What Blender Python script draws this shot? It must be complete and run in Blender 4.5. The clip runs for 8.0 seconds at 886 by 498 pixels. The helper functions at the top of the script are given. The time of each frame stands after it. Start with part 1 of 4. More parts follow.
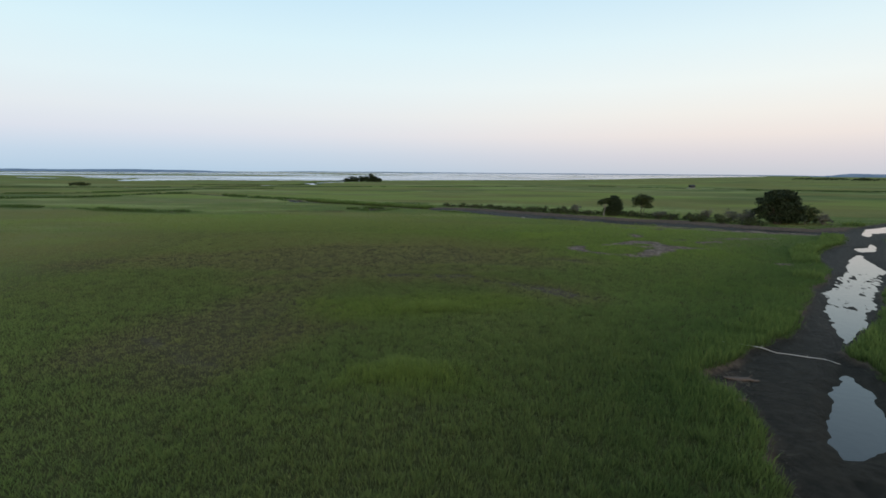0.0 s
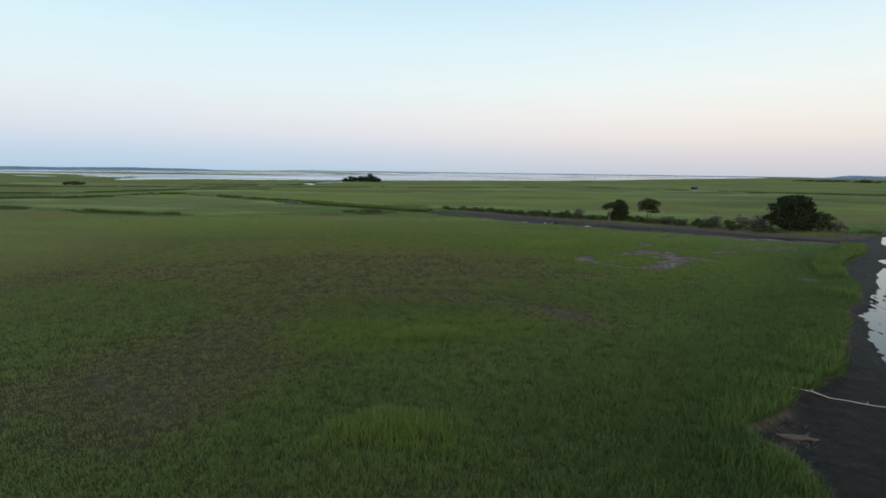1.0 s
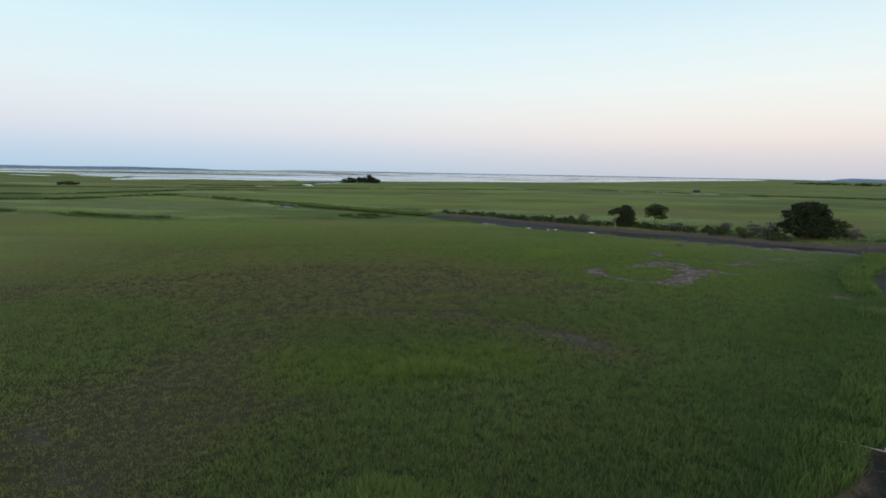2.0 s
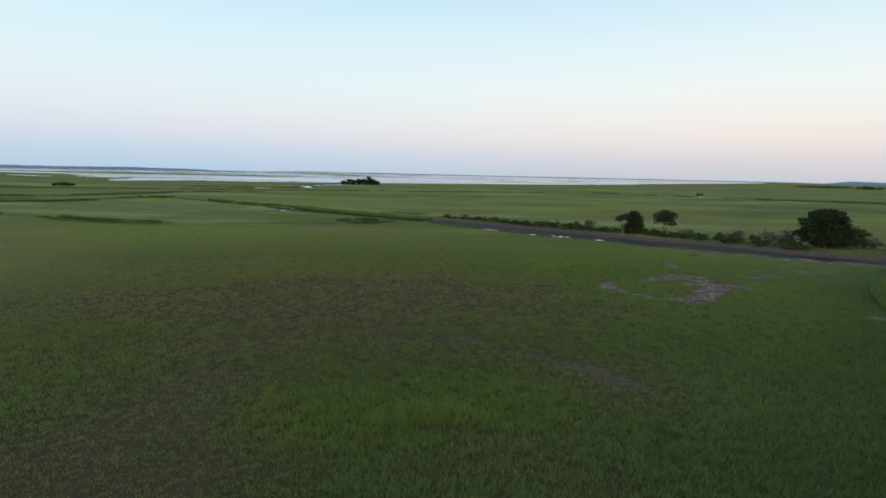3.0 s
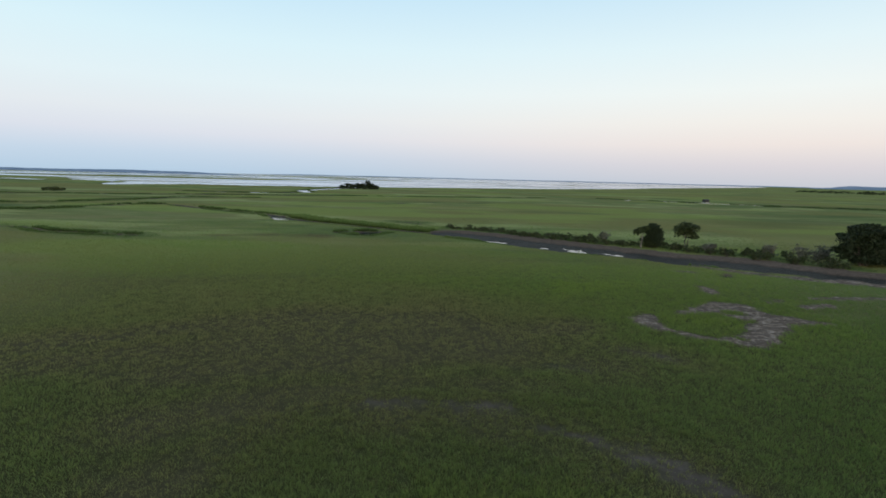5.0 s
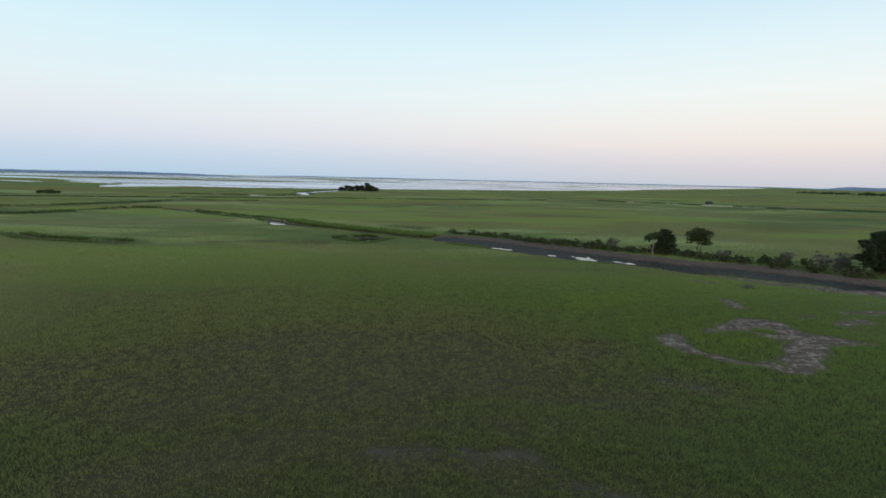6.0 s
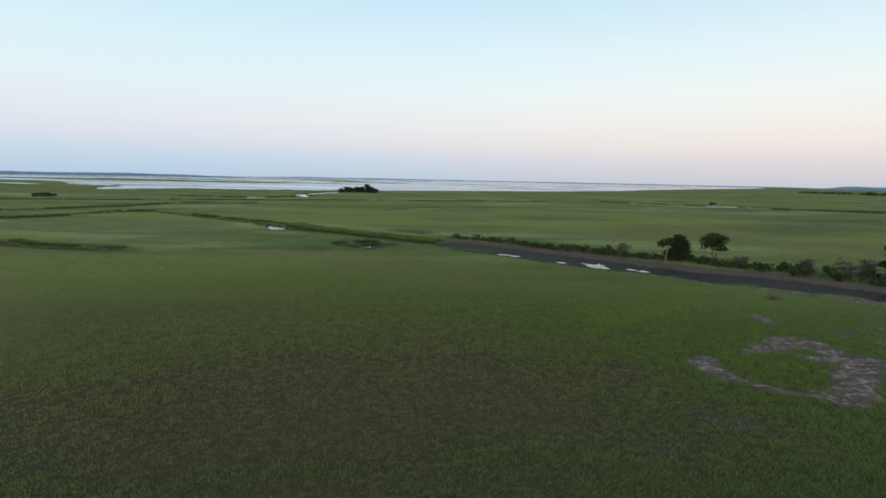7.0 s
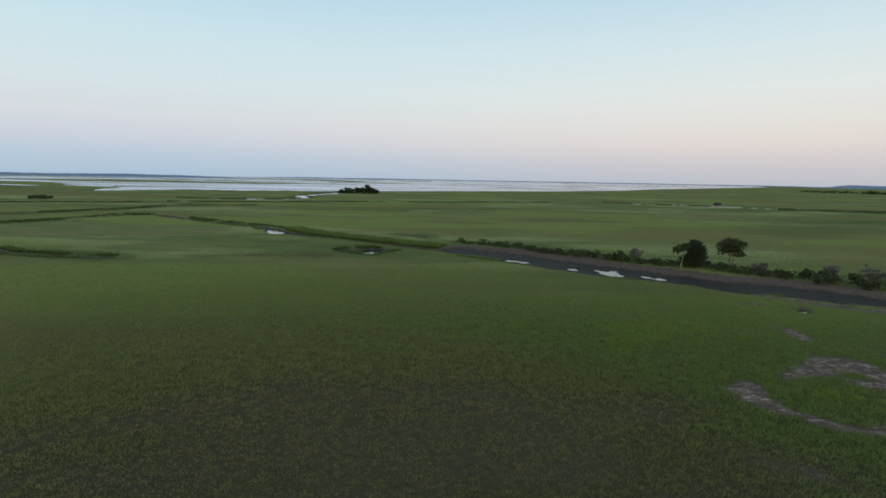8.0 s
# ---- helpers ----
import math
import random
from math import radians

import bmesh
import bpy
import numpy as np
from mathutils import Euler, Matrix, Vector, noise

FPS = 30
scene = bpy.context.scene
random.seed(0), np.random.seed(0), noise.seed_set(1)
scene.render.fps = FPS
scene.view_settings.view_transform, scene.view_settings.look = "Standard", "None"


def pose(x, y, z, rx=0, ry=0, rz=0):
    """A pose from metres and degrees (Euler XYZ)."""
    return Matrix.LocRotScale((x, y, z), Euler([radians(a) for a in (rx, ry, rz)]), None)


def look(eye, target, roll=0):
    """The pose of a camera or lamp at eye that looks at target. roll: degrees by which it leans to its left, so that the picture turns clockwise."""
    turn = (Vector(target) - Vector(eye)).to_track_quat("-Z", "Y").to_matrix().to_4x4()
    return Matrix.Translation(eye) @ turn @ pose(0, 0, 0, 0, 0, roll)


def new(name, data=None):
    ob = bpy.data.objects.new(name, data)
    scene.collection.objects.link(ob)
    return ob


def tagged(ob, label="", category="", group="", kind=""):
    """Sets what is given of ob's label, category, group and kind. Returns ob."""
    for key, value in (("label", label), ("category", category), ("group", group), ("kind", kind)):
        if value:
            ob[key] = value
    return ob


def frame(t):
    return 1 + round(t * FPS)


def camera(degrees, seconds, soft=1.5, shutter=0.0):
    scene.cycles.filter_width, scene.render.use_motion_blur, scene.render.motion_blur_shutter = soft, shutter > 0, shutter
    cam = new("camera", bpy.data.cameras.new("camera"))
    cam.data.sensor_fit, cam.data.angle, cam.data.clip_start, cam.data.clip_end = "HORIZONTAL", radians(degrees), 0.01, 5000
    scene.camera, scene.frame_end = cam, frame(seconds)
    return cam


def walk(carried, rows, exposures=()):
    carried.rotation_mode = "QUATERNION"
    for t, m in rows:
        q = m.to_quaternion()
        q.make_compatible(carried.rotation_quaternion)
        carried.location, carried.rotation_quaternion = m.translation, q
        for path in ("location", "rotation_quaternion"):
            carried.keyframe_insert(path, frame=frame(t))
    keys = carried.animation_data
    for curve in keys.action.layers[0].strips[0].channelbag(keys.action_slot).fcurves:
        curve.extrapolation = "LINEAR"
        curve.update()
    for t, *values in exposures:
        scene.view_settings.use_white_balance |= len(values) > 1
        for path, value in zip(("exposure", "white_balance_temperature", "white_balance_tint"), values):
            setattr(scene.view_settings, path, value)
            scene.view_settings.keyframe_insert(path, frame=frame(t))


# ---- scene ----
cam = camera(80.0, 8.0, soft=1.7)
PATH = [
    (0, (-0.568, 0.584, 7.860), (-0.568, 2.563, 7.572), 0.48),
    (0.5, (-0.522, 2.429, 8.123), (-0.520, 4.408, 7.834), 0.62),
    (1, (-0.514, 4.255, 8.373), (-0.512, 6.234, 8.084), 0.77),
    (1.5, (-0.546, 6.063, 8.612), (-0.542, 8.042, 8.324), 0.92),
    (3, (-0.860, 11.384, 9.281), (-0.854, 13.365, 9.000), 1.28),
    (3.5, (-1.035, 13.127, 9.496), (-1.027, 15.108, 9.218), 1.36),
    (4, (-1.243, 14.856, 9.709), (-1.233, 16.837, 9.434), 1.41),
    (4.5, (-1.482, 16.571, 9.923), (-1.472, 18.553, 9.651), 1.44),
    (6, (-2.381, 21.646, 10.592), (-2.368, 23.629, 10.328), 1.36),
    (6.5, (-2.737, 23.317, 10.831), (-2.723, 25.299, 10.568), 1.29),
    (7, (-3.119, 24.979, 11.081), (-3.105, 26.961, 10.819), 1.21),
    (7.5, (-3.527, 26.632, 11.344), (-3.513, 28.615, 11.082), 1.13),
    (8, (-3.958, 28.278, 11.622), (-3.944, 30.261, 11.359), 1.04),
]
walk(cam, [(t, look(eye, target, roll)) for t, eye, target, roll in PATH], [(0, 0.0), (7.1, 0.0), (7.5, -0.04), (8, -0.21)])

# ---- light ----
world = bpy.data.worlds.new("dusk_sky")
scene.world = world
world.use_nodes = True
wn, wl = world.node_tree.nodes, world.node_tree.links
wn.clear()
w_out = wn.new("ShaderNodeOutputWorld")
w_bg = wn.new("ShaderNodeBackground")
w_tc = wn.new("ShaderNodeTexCoord")
w_sep = wn.new("ShaderNodeSeparateXYZ")
wl.new(w_tc.outputs["Generated"], w_sep.inputs[0])


def sky_ramp(stops):
    ramp = wn.new("ShaderNodeValToRGB")
    el = ramp.color_ramp.elements
    while len(el) > 1:
        el.remove(el[-1])
    el[0].position, el[0].color = stops[0][0], (*stops[0][1], 1)
    for p, c in stops[1:]:
        e = el.new(p)
        e.color = (*c, 1)
    wl.new(w_sep.outputs["Z"], ramp.inputs[0])
    return ramp


# the side away from the set sun, and the warmer side towards it
cool = sky_ramp([(0.0, (0.47, 0.62, 0.77)), (0.03, (0.56, 0.68, 0.81)), (0.065, (0.72, 0.76, 0.84)), (0.10, (0.78, 0.83, 0.87)),
                 (0.15, (0.77, 0.89, 0.93)), (0.22, (0.70, 0.89, 0.96)), (0.30, (0.58, 0.81, 0.95)), (0.6, (0.36, 0.55, 0.78)), (1.0, (0.25, 0.40, 0.62))])
warm = sky_ramp([(0.0, (0.58, 0.60, 0.66)), (0.03, (0.71, 0.67, 0.70)), (0.065, (0.87, 0.79, 0.75)), (0.10, (0.90, 0.87, 0.82)),
                 (0.15, (0.88, 0.93, 0.91)), (0.22, (0.77, 0.91, 0.95)), (0.30, (0.62, 0.82, 0.94)), (0.6, (0.38, 0.55, 0.76)), (1.0, (0.25, 0.40, 0.62))])
w_side = wn.new("ShaderNodeMapRange")
w_side.inputs[1].default_value, w_side.inputs[2].default_value = -0.55, 0.65
w_side.interpolation_type = "SMOOTHSTEP"
wl.new(w_sep.outputs["X"], w_side.inputs[0])
w_mix = wn.new("ShaderNodeMixRGB")
wl.new(w_side.outputs[0], w_mix.inputs[0])
wl.new(cool.outputs[0], w_mix.inputs[1])
wl.new(warm.outputs[0], w_mix.inputs[2])
# the afterglow behind the walk
glow = sky_ramp([(0.0, (1.75, 1.20, 0.78)), (0.05, (2.05, 1.50, 1.00)), (0.15, (1.75, 1.52, 1.20)), (0.30, (1.20, 1.22, 1.15)), (0.6, (0.55, 0.68, 0.80)), (1.0, (0.25, 0.40, 0.62))])
w_back = wn.new("ShaderNodeMapRange")
w_back.inputs[1].default_value, w_back.inputs[2].default_value = 0.1, -0.85
w_back.interpolation_type = "SMOOTHSTEP"
wl.new(w_sep.outputs["Y"], w_back.inputs[0])
w_all = wn.new("ShaderNodeMixRGB")
wl.new(w_back.outputs[0], w_all.inputs[0])
wl.new(w_mix.outputs[0], w_all.inputs[1])
wl.new(glow.outputs[0], w_all.inputs[2])
wl.new(w_all.outputs[0], w_bg.inputs[0])
w_bg.inputs[1].default_value = 1.0
wl.new(w_bg.outputs[0], w_out.inputs[0])

sun = new("sun", bpy.data.lights.new("sun", "SUN"))
sun.data.energy, sun.data.angle, sun.data.color = 0.60, radians(40), (1.0, 0.80, 0.62)
sun.matrix_world = look((25, -60, 20), (0, 0, 0))

# ---- materials ----


def material(name):
    m = bpy.data.materials.new(name)
    m.use_nodes = True
    nt = m.node_tree
    return m, nt.nodes, nt.links, nt.nodes["Principled BSDF"]


def attr(n, name):
    a = n.new("ShaderNodeAttribute")
    a.attribute_name = name
    return a.outputs["Fac"]


def noise_at(n, l, scale, detail=4.0, stretch=(1, 1, 1), rough=0.55):
    tc = n.new("ShaderNodeNewGeometry")
    mp = n.new("ShaderNodeMapping")
    mp.inputs["Scale"].default_value = stretch
    l.new(tc.outputs["Position"], mp.inputs[0])
    t = n.new("ShaderNodeTexNoise")
    t.inputs["Scale"].default_value, t.inputs["Detail"].default_value, t.inputs["Roughness"].default_value = scale, detail, rough
    l.new(mp.outputs[0], t.inputs["Vector"])
    return t.outputs["Fac"]


def ramp(n, l, fac, stops):
    r = n.new("ShaderNodeValToRGB")
    el = r.color_ramp.elements
    while len(el) > 1:
        el.remove(el[-1])
    el[0].position, el[0].color = stops[0][0], (*stops[0][1], 1)
    for p, c in stops[1:]:
        e = el.new(p)
        e.color = (*c, 1)
    l.new(fac, r.inputs[0])
    return r.outputs[0]


def mix(n, l, fac, a, b):
    m = n.new("ShaderNodeMixRGB")
    if isinstance(fac, float):
        m.inputs[0].default_value = fac
    else:
        l.new(fac, m.inputs[0])
    for i, v in ((1, a), (2, b)):
        if isinstance(v, tuple):
            m.inputs[i].default_value = (*v, 1)
        else:
            l.new(v, m.inputs[i])
    return m.outputs[0]


def math_node(n, l, op, a, b=0.0, clamp=False):
    m = n.new("ShaderNodeMath")
    m.operation, m.use_clamp = op, clamp
    for i, v in ((0, a), (1, b)):
        if isinstance(v, (int, float)):
            m.inputs[i].default_value = v
        else:
            l.new(v, m.inputs[i])
    return m.outputs[0]


def bump(n, l, bsdf, height, strength, distance):
    b = n.new("ShaderNodeBump")
    b.inputs["Strength"].default_value, b.inputs["Distance"].default_value = strength, distance
    l.new(height, b.inputs["Height"])
    l.new(b.outputs[0], bsdf.inputs["Normal"])


GREEN, LUSH, OLIVE = (0.196, 0.226, 0.086), (0.225, 0.280, 0.074), (0.248, 0.238, 0.110)


def ground_material():
    m, n, l, p = material("marsh_ground")
    big = noise_at(n, l, 0.022, 5, (1, 1, 1), 0.6)
    mid = noise_at(n, l, 0.16, 5, (0.6, 1.4, 1), 0.6)
    fine = noise_at(n, l, 5.0, 6, (1, 1, 1), 0.75)
    turf = ramp(n, l, big, [(0.30, (0.265, 0.245, 0.115)), (0.40, OLIVE), (0.50, GREEN), (0.60, (0.210, 0.240, 0.100)), (0.72, OLIVE)])
    turf = mix(n, l, ramp(n, l, mid, [(0.40, (0, 0, 0)), (0.58, (0.9, 0.9, 0.9))]), turf, (0.125, 0.168, 0.060))
    wide = noise_at(n, l, 0.012, 6, (0.65, 1.3, 1), 0.65)
    turf = mix(n, l, ramp(n, l, wide, [(0.36, (0.9, 0.9, 0.9)), (0.50, (0, 0, 0)), (1.0, (0, 0, 0))]), turf, (0.225, 0.205, 0.100))
    turf = mix(n, l, ramp(n, l, wide, [(0.50, (0, 0, 0)), (0.57, (0.9, 0.9, 0.9))]), turf, (0.100, 0.130, 0.058))
    streak = noise_at(n, l, 0.035, 5, (0.5, 1.35, 1), 0.62)
    turf = mix(n, l, ramp(n, l, streak, [(0.51, (0, 0, 0)), (0.58, (0.85, 0.85, 0.85))]), turf, (0.310, 0.335, 0.135))
    turf = mix(n, l, math_node(n, l, "MULTIPLY", attr(n, "sere"), 0.7), turf, (0.196, 0.180, 0.070))
    turf = mix(n, l, attr(n, "lush"), turf, LUSH)
    # dark rank growth, with the shade of ditch banks painted in
    turf = mix(n, l, math_node(n, l, "MULTIPLY", attr(n, "rank_shade"), 0.62), turf, (0.068, 0.098, 0.040))
    turf = mix(n, l, math_node(n, l, "MULTIPLY", attr(n, "dry"), 0.9), turf, (0.105, 0.082, 0.048))
    turf = mix(n, l, ramp(n, l, fine, [(0.38, (0.45, 0.45, 0.45)), (0.62, (0, 0, 0))]), turf, (0.085, 0.105, 0.036))
    mud_grain = noise_at(n, l, 3.0, 7, (1, 1, 1), 0.7)
    soil = ramp(n, l, noise_at(n, l, 2.5, 7, (1, 1, 1), 0.7), [(0.35, (0.030, 0.026, 0.017)), (0.55, (0.060, 0.052, 0.030)), (0.70, (0.098, 0.083, 0.048))])
    soil = mix(n, l, math_node(n, l, "MULTIPLY", attr(n, "dry"), 0.6), soil, (0.088, 0.074, 0.046))
    soil = mix(n, l, attr(n, "scald"), soil, ramp(n, l, mud_grain, [(0.35, (0.070, 0.058, 0.046)), (0.65, (0.120, 0.102, 0.083))]))
    litter = ramp(n, l, noise_at(n, l, 6.0, 6, (1, 1, 1), 0.7), [(0.35, (0.038, 0.038, 0.018)), (0.55, (0.066, 0.070, 0.028)), (0.70, (0.100, 0.098, 0.044))])
    soil = mix(n, l, math_node(n, l, "MAXIMUM", math_node(n, l, "MULTIPLY", attr(n, "dry"), 0.72), attr(n, "scald"), True), litter, soil)
    turf = mix(n, l, attr(n, "open"), soil, turf)
    wet = attr(n, "wet")
    mud_noise = noise_at(n, l, 2.2, 9, (1, 1, 1), 0.75)
    dry_mud = ramp(n, l, mud_noise, [(0.35, (0.072, 0.054, 0.042)), (0.5, (0.118, 0.089, 0.068)), (0.68, (0.170, 0.131, 0.102))])
    wet_mud = ramp(n, l, mud_noise, [(0.35, (0.012, 0.011, 0.008)), (0.55, (0.024, 0.021, 0.015)), (0.7, (0.042, 0.037, 0.027))])
    mud = mix(n, l, wet, dry_mud, wet_mud)
    straw = noise_at(n, l, 3.2, 9, (0.8, 1.2, 1), 0.8)
    straw_col = ramp(n, l, straw, [(0.38, (0.075, 0.056, 0.043)), (0.5, (0.170, 0.130, 0.100)), (0.60, (0.42, 0.35, 0.285))])
    straw_col = mix(n, l, ramp(n, l, noise_at(n, l, 0.9, 5, (0.7, 1.5, 1), 0.6), [(0.44, (0.8, 0.8, 0.8)), (0.56, (0, 0, 0))]), straw_col, (0.088, 0.070, 0.056))
    mud = mix(n, l, attr(n, "wrack"), mud, straw_col)
    bare = attr(n, "bare")
    col = mix(n, l, bare, turf, mud)
    l.new(col, p.inputs["Base Color"])
    rough = mix(n, l, math_node(n, l, "MULTIPLY", wet, bare), (0.9, 0.9, 0.9), (0.6, 0.6, 0.6))
    l.new(rough, p.inputs["Roughness"])
    l.new(math_node(n, l, "MULTIPLY", math_node(n, l, "MULTIPLY", wet, bare), 0.05), p.inputs["Specular IOR Level"])
    bump(n, l, p, math_node(n, l, "ADD", fine, mud_noise), 0.8, 0.10)
    return m


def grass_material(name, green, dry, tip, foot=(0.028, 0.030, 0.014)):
    m, n, l, p = material(name)
    tone, d, up = attr(n, "tone"), attr(n, "dry"), attr(n, "up")
    c = mix(n, l, tone, tuple(v * 0.6 for v in green), tuple(v * 1.4 for v in green))
    c = mix(n, l, attr(n, "lush"), c, (0.180, 0.270, 0.040))
    c = mix(n, l, d, c, dry)
    c = mix(n, l, attr(n, "rank_shade"), c, (0.062, 0.125, 0.036))
    tip_share = math_node(n, l, "SUBTRACT", 0.45, math_node(n, l, "MULTIPLY", attr(n, "rank_shade"), 0.28))
    # pale growing tips over dull, dying feet, with shade between blades painted in
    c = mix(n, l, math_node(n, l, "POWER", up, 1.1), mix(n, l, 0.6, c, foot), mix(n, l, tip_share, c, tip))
    l.new(c, p.inputs["Base Color"])
    p.inputs["Roughness"].default_value = 0.7
    p.inputs["Specular IOR Level"].default_value = 0.12
    t = n.new("ShaderNodeBsdfTranslucent")
    l.new(c, t.inputs["Color"])
    ms = n.new("ShaderNodeMixShader")
    ms.inputs[0].default_value = 0.42
    l.new(p.outputs[0], ms.inputs[1])
    l.new(t.outputs[0], ms.inputs[2])
    l.new(ms.outputs[0], n["Material Output"].inputs["Surface"])
    return m


def plain(name, dark, light, rough=0.8, scale=3.0, stretch=(1, 1, 1), relief=0.02, spec=0.3):
    m, n, l, p = material(name)
    f = noise_at(n, l, scale, 6, stretch, 0.65)
    l.new(ramp(n, l, f, [(0.3, dark), (0.7, light)]), p.inputs["Base Color"])
    p.inputs["Roughness"].default_value = rough
    p.inputs["Specular IOR Level"].default_value = spec
    bump(n, l, p, f, 0.5, relief)
    return m


def leaf_material(name, dark, light):
    m, n, l, p = material(name)
    l.new(mix(n, l, attr(n, "tone"), dark, light), p.inputs["Base Color"])
    p.inputs["Roughness"].default_value = 0.6
    p.inputs["Specular IOR Level"].default_value = 0.25
    return m


def water_material(name, rough0, rough1, strength, wave, body=(0.020, 0.026, 0.030)):
    m, n, l, p = material(name)
    p.inputs["Base Color"].default_value = (*body, 1)
    p.inputs["IOR"].default_value = 1.33
    calm = noise_at(n, l, 0.010, 5, (0.4, 1.8, 1), 0.65)
    l.new(ramp(n, l, calm, [(0.45, (rough0,) * 3), (0.55, (rough1,) * 3)]), p.inputs["Roughness"])
    rip = noise_at(n, l, wave, 3, (1, 1, 1), 0.5)
    bump(n, l, p, rip, strength, 0.08)
    return m


M_GROUND = ground_material()
M_WATER = water_material("creek_water", 0.02, 0.05, 0.07, 3.0)
# the bay's bluer body colour stands in for reflected low sky
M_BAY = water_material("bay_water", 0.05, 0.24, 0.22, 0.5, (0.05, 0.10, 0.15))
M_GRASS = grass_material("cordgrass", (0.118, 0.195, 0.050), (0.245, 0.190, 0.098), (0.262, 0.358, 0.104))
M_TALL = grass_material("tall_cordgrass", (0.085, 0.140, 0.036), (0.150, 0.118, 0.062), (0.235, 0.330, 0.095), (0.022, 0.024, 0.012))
M_STRAW = plain("dead_straw", (0.10, 0.085, 0.065), (0.24, 0.21, 0.17), 0.8, 4.0)
M_BARK = plain("bark", (0.055, 0.045, 0.038), (0.13, 0.11, 0.095), 0.9, 6.0, (1, 1, 0.25))
M_PALE_BARK = plain("weathered_bark", (0.12, 0.11, 0.10), (0.22, 0.205, 0.185), 0.85, 6.0, (1, 1, 0.25))
M_CEDAR = leaf_material("cedar_foliage", (0.012, 0.022, 0.009), (0.032, 0.050, 0.019))
M_OAK = leaf_material("oak_foliage", (0.020, 0.034, 0.012), (0.065, 0.090, 0.030))
M_SHRUB = leaf_material("shrub_foliage", (0.026, 0.042, 0.014), (0.060, 0.082, 0.026))
M_GREY = leaf_material("grey_twigs", (0.062, 0.068, 0.048), (0.118, 0.124, 0.092))
M_DRIFT = plain("driftwood", (0.060, 0.046, 0.038), (0.135, 0.102, 0.082), 0.85, 7.0, (0.4, 2, 2))
M_POLE = plain("bleached_pole", (0.46, 0.45, 0.43), (0.66, 0.64, 0.61), 0.6, 5.0, (0.3, 1, 1))

# ---- noise on the plan ----
RNG = np.random.default_rng(7)
LATTICE = RNG.random((256, 256))


def vnoise(x, y, scale, octaves=3, seed=0):
    """Value noise, 0 to 1, of the given wavelength in metres."""
    total, amp, norm = 0.0, 1.0, 0.0
    f = 1.0 / scale
    for k in range(octaves):
        u, v = x * f + 17.3 * (seed + k), y * f + 9.1 * (seed + 2 * k)
        i, j = np.floor(u).astype(int), np.floor(v).astype(int)
        a, b = u - i, v - j
        a, b = a * a * (3 - 2 * a), b * b * (3 - 2 * b)
        g = lambda p, q: LATTICE[p & 255, q & 255]
        total = total + amp * ((g(i, j) * (1 - a) + g(i + 1, j) * a) * (1 - b) + (g(i, j + 1) * (1 - a) + g(i + 1, j + 1) * a) * b)
        norm += amp
        amp, f = amp * 0.5, f * 2.03
    return total / norm


def step(a, b, v):
    t = np.clip((v - a) / (b - a), 0, 1)
    return t * t * (3 - 2 * t)


def along(x, y, line):
    """How far inside a band of varying half-width each point lies (negative: outside), for a line of (x, y, half-width)."""
    best = np.full(x.shape, -1e6)
    for (x0, y0, r0), (x1, y1, r1) in zip(line, line[1:]):
        far = 16 + 2 * max(r0, r1)
        i = np.nonzero((x > min(x0, x1) - far) & (x < max(x0, x1) + far) & (y > min(y0, y1) - far) & (y < max(y0, y1) + far))[0]
        if not len(i):
            continue
        px, py, dx, dy = x[i], y[i], x1 - x0, y1 - y0
        t = np.clip(((px - x0) * dx + (py - y0) * dy) / (dx * dx + dy * dy + 1e-9), 0, 1)
        best[i] = np.maximum(best[i], r0 + (r1 - r0) * t - np.hypot(px - x0 - t * dx, py - y0 - t * dy))
    return best


WATER_LEVEL = -0.45
# the creek that the walk starts beside: its mud bed, then the water in it
BED = [(3, -40, 3), (7.5, 0, 3), (10.3, 11.2, 3.2), (12.3, 14.8, 3.4), (13.2, 18.6, 3.3), (15.2, 22.3, 2.9), (16.5, 24.6, 1.8), (17.6, 25.6, 1.4), (19.7, 27.4, 1.8), (23.2, 31.0, 2.2), (26.0, 34.8, 2.1), (29.2, 38.4, 2.0), (32.6, 41.6, 2.4), (36, 46.2, 3.0), (39.8, 51.8, 3.5), (44, 56, 3.8), (48, 60, 3.1), (54, 68.5, 2.5), (62, 77.5, 3.2), (70, 83, 4), (85, 92, 5), (130, 112, 6)]
RUN = [(4, -40, -0.6), (8.5, 0, -0.6), (9.8, 10, -0.6), (10.8, 14.6, 0.1), (12.1, 15.9, 0.65), (13.7, 17.5, 0.85), (15.0, 19.4, 0.95), (16.0, 21.0, 0.65), (16.8, 22.5, 0.25), (17.8, 24.2, 0.2), (19.2, 25.6, 0.45), (20.4, 26.8, 0.6), (23.2, 30.8, 1.2), (26.2, 34.5, 1.5), (32.6, 41.9, 1.5), (36.9, 46.6, 1.6), (40.5, 52, 1.0), (42, 54, 0.5), (44.5, 57, 0.0), (47, 59.5, 1.3), (49.5, 61.5, 0.5), (55, 69, 0.2), (61, 77, 0.9), (66, 80, 2.6), (85, 92, 3.0), (130, 112, 4)]
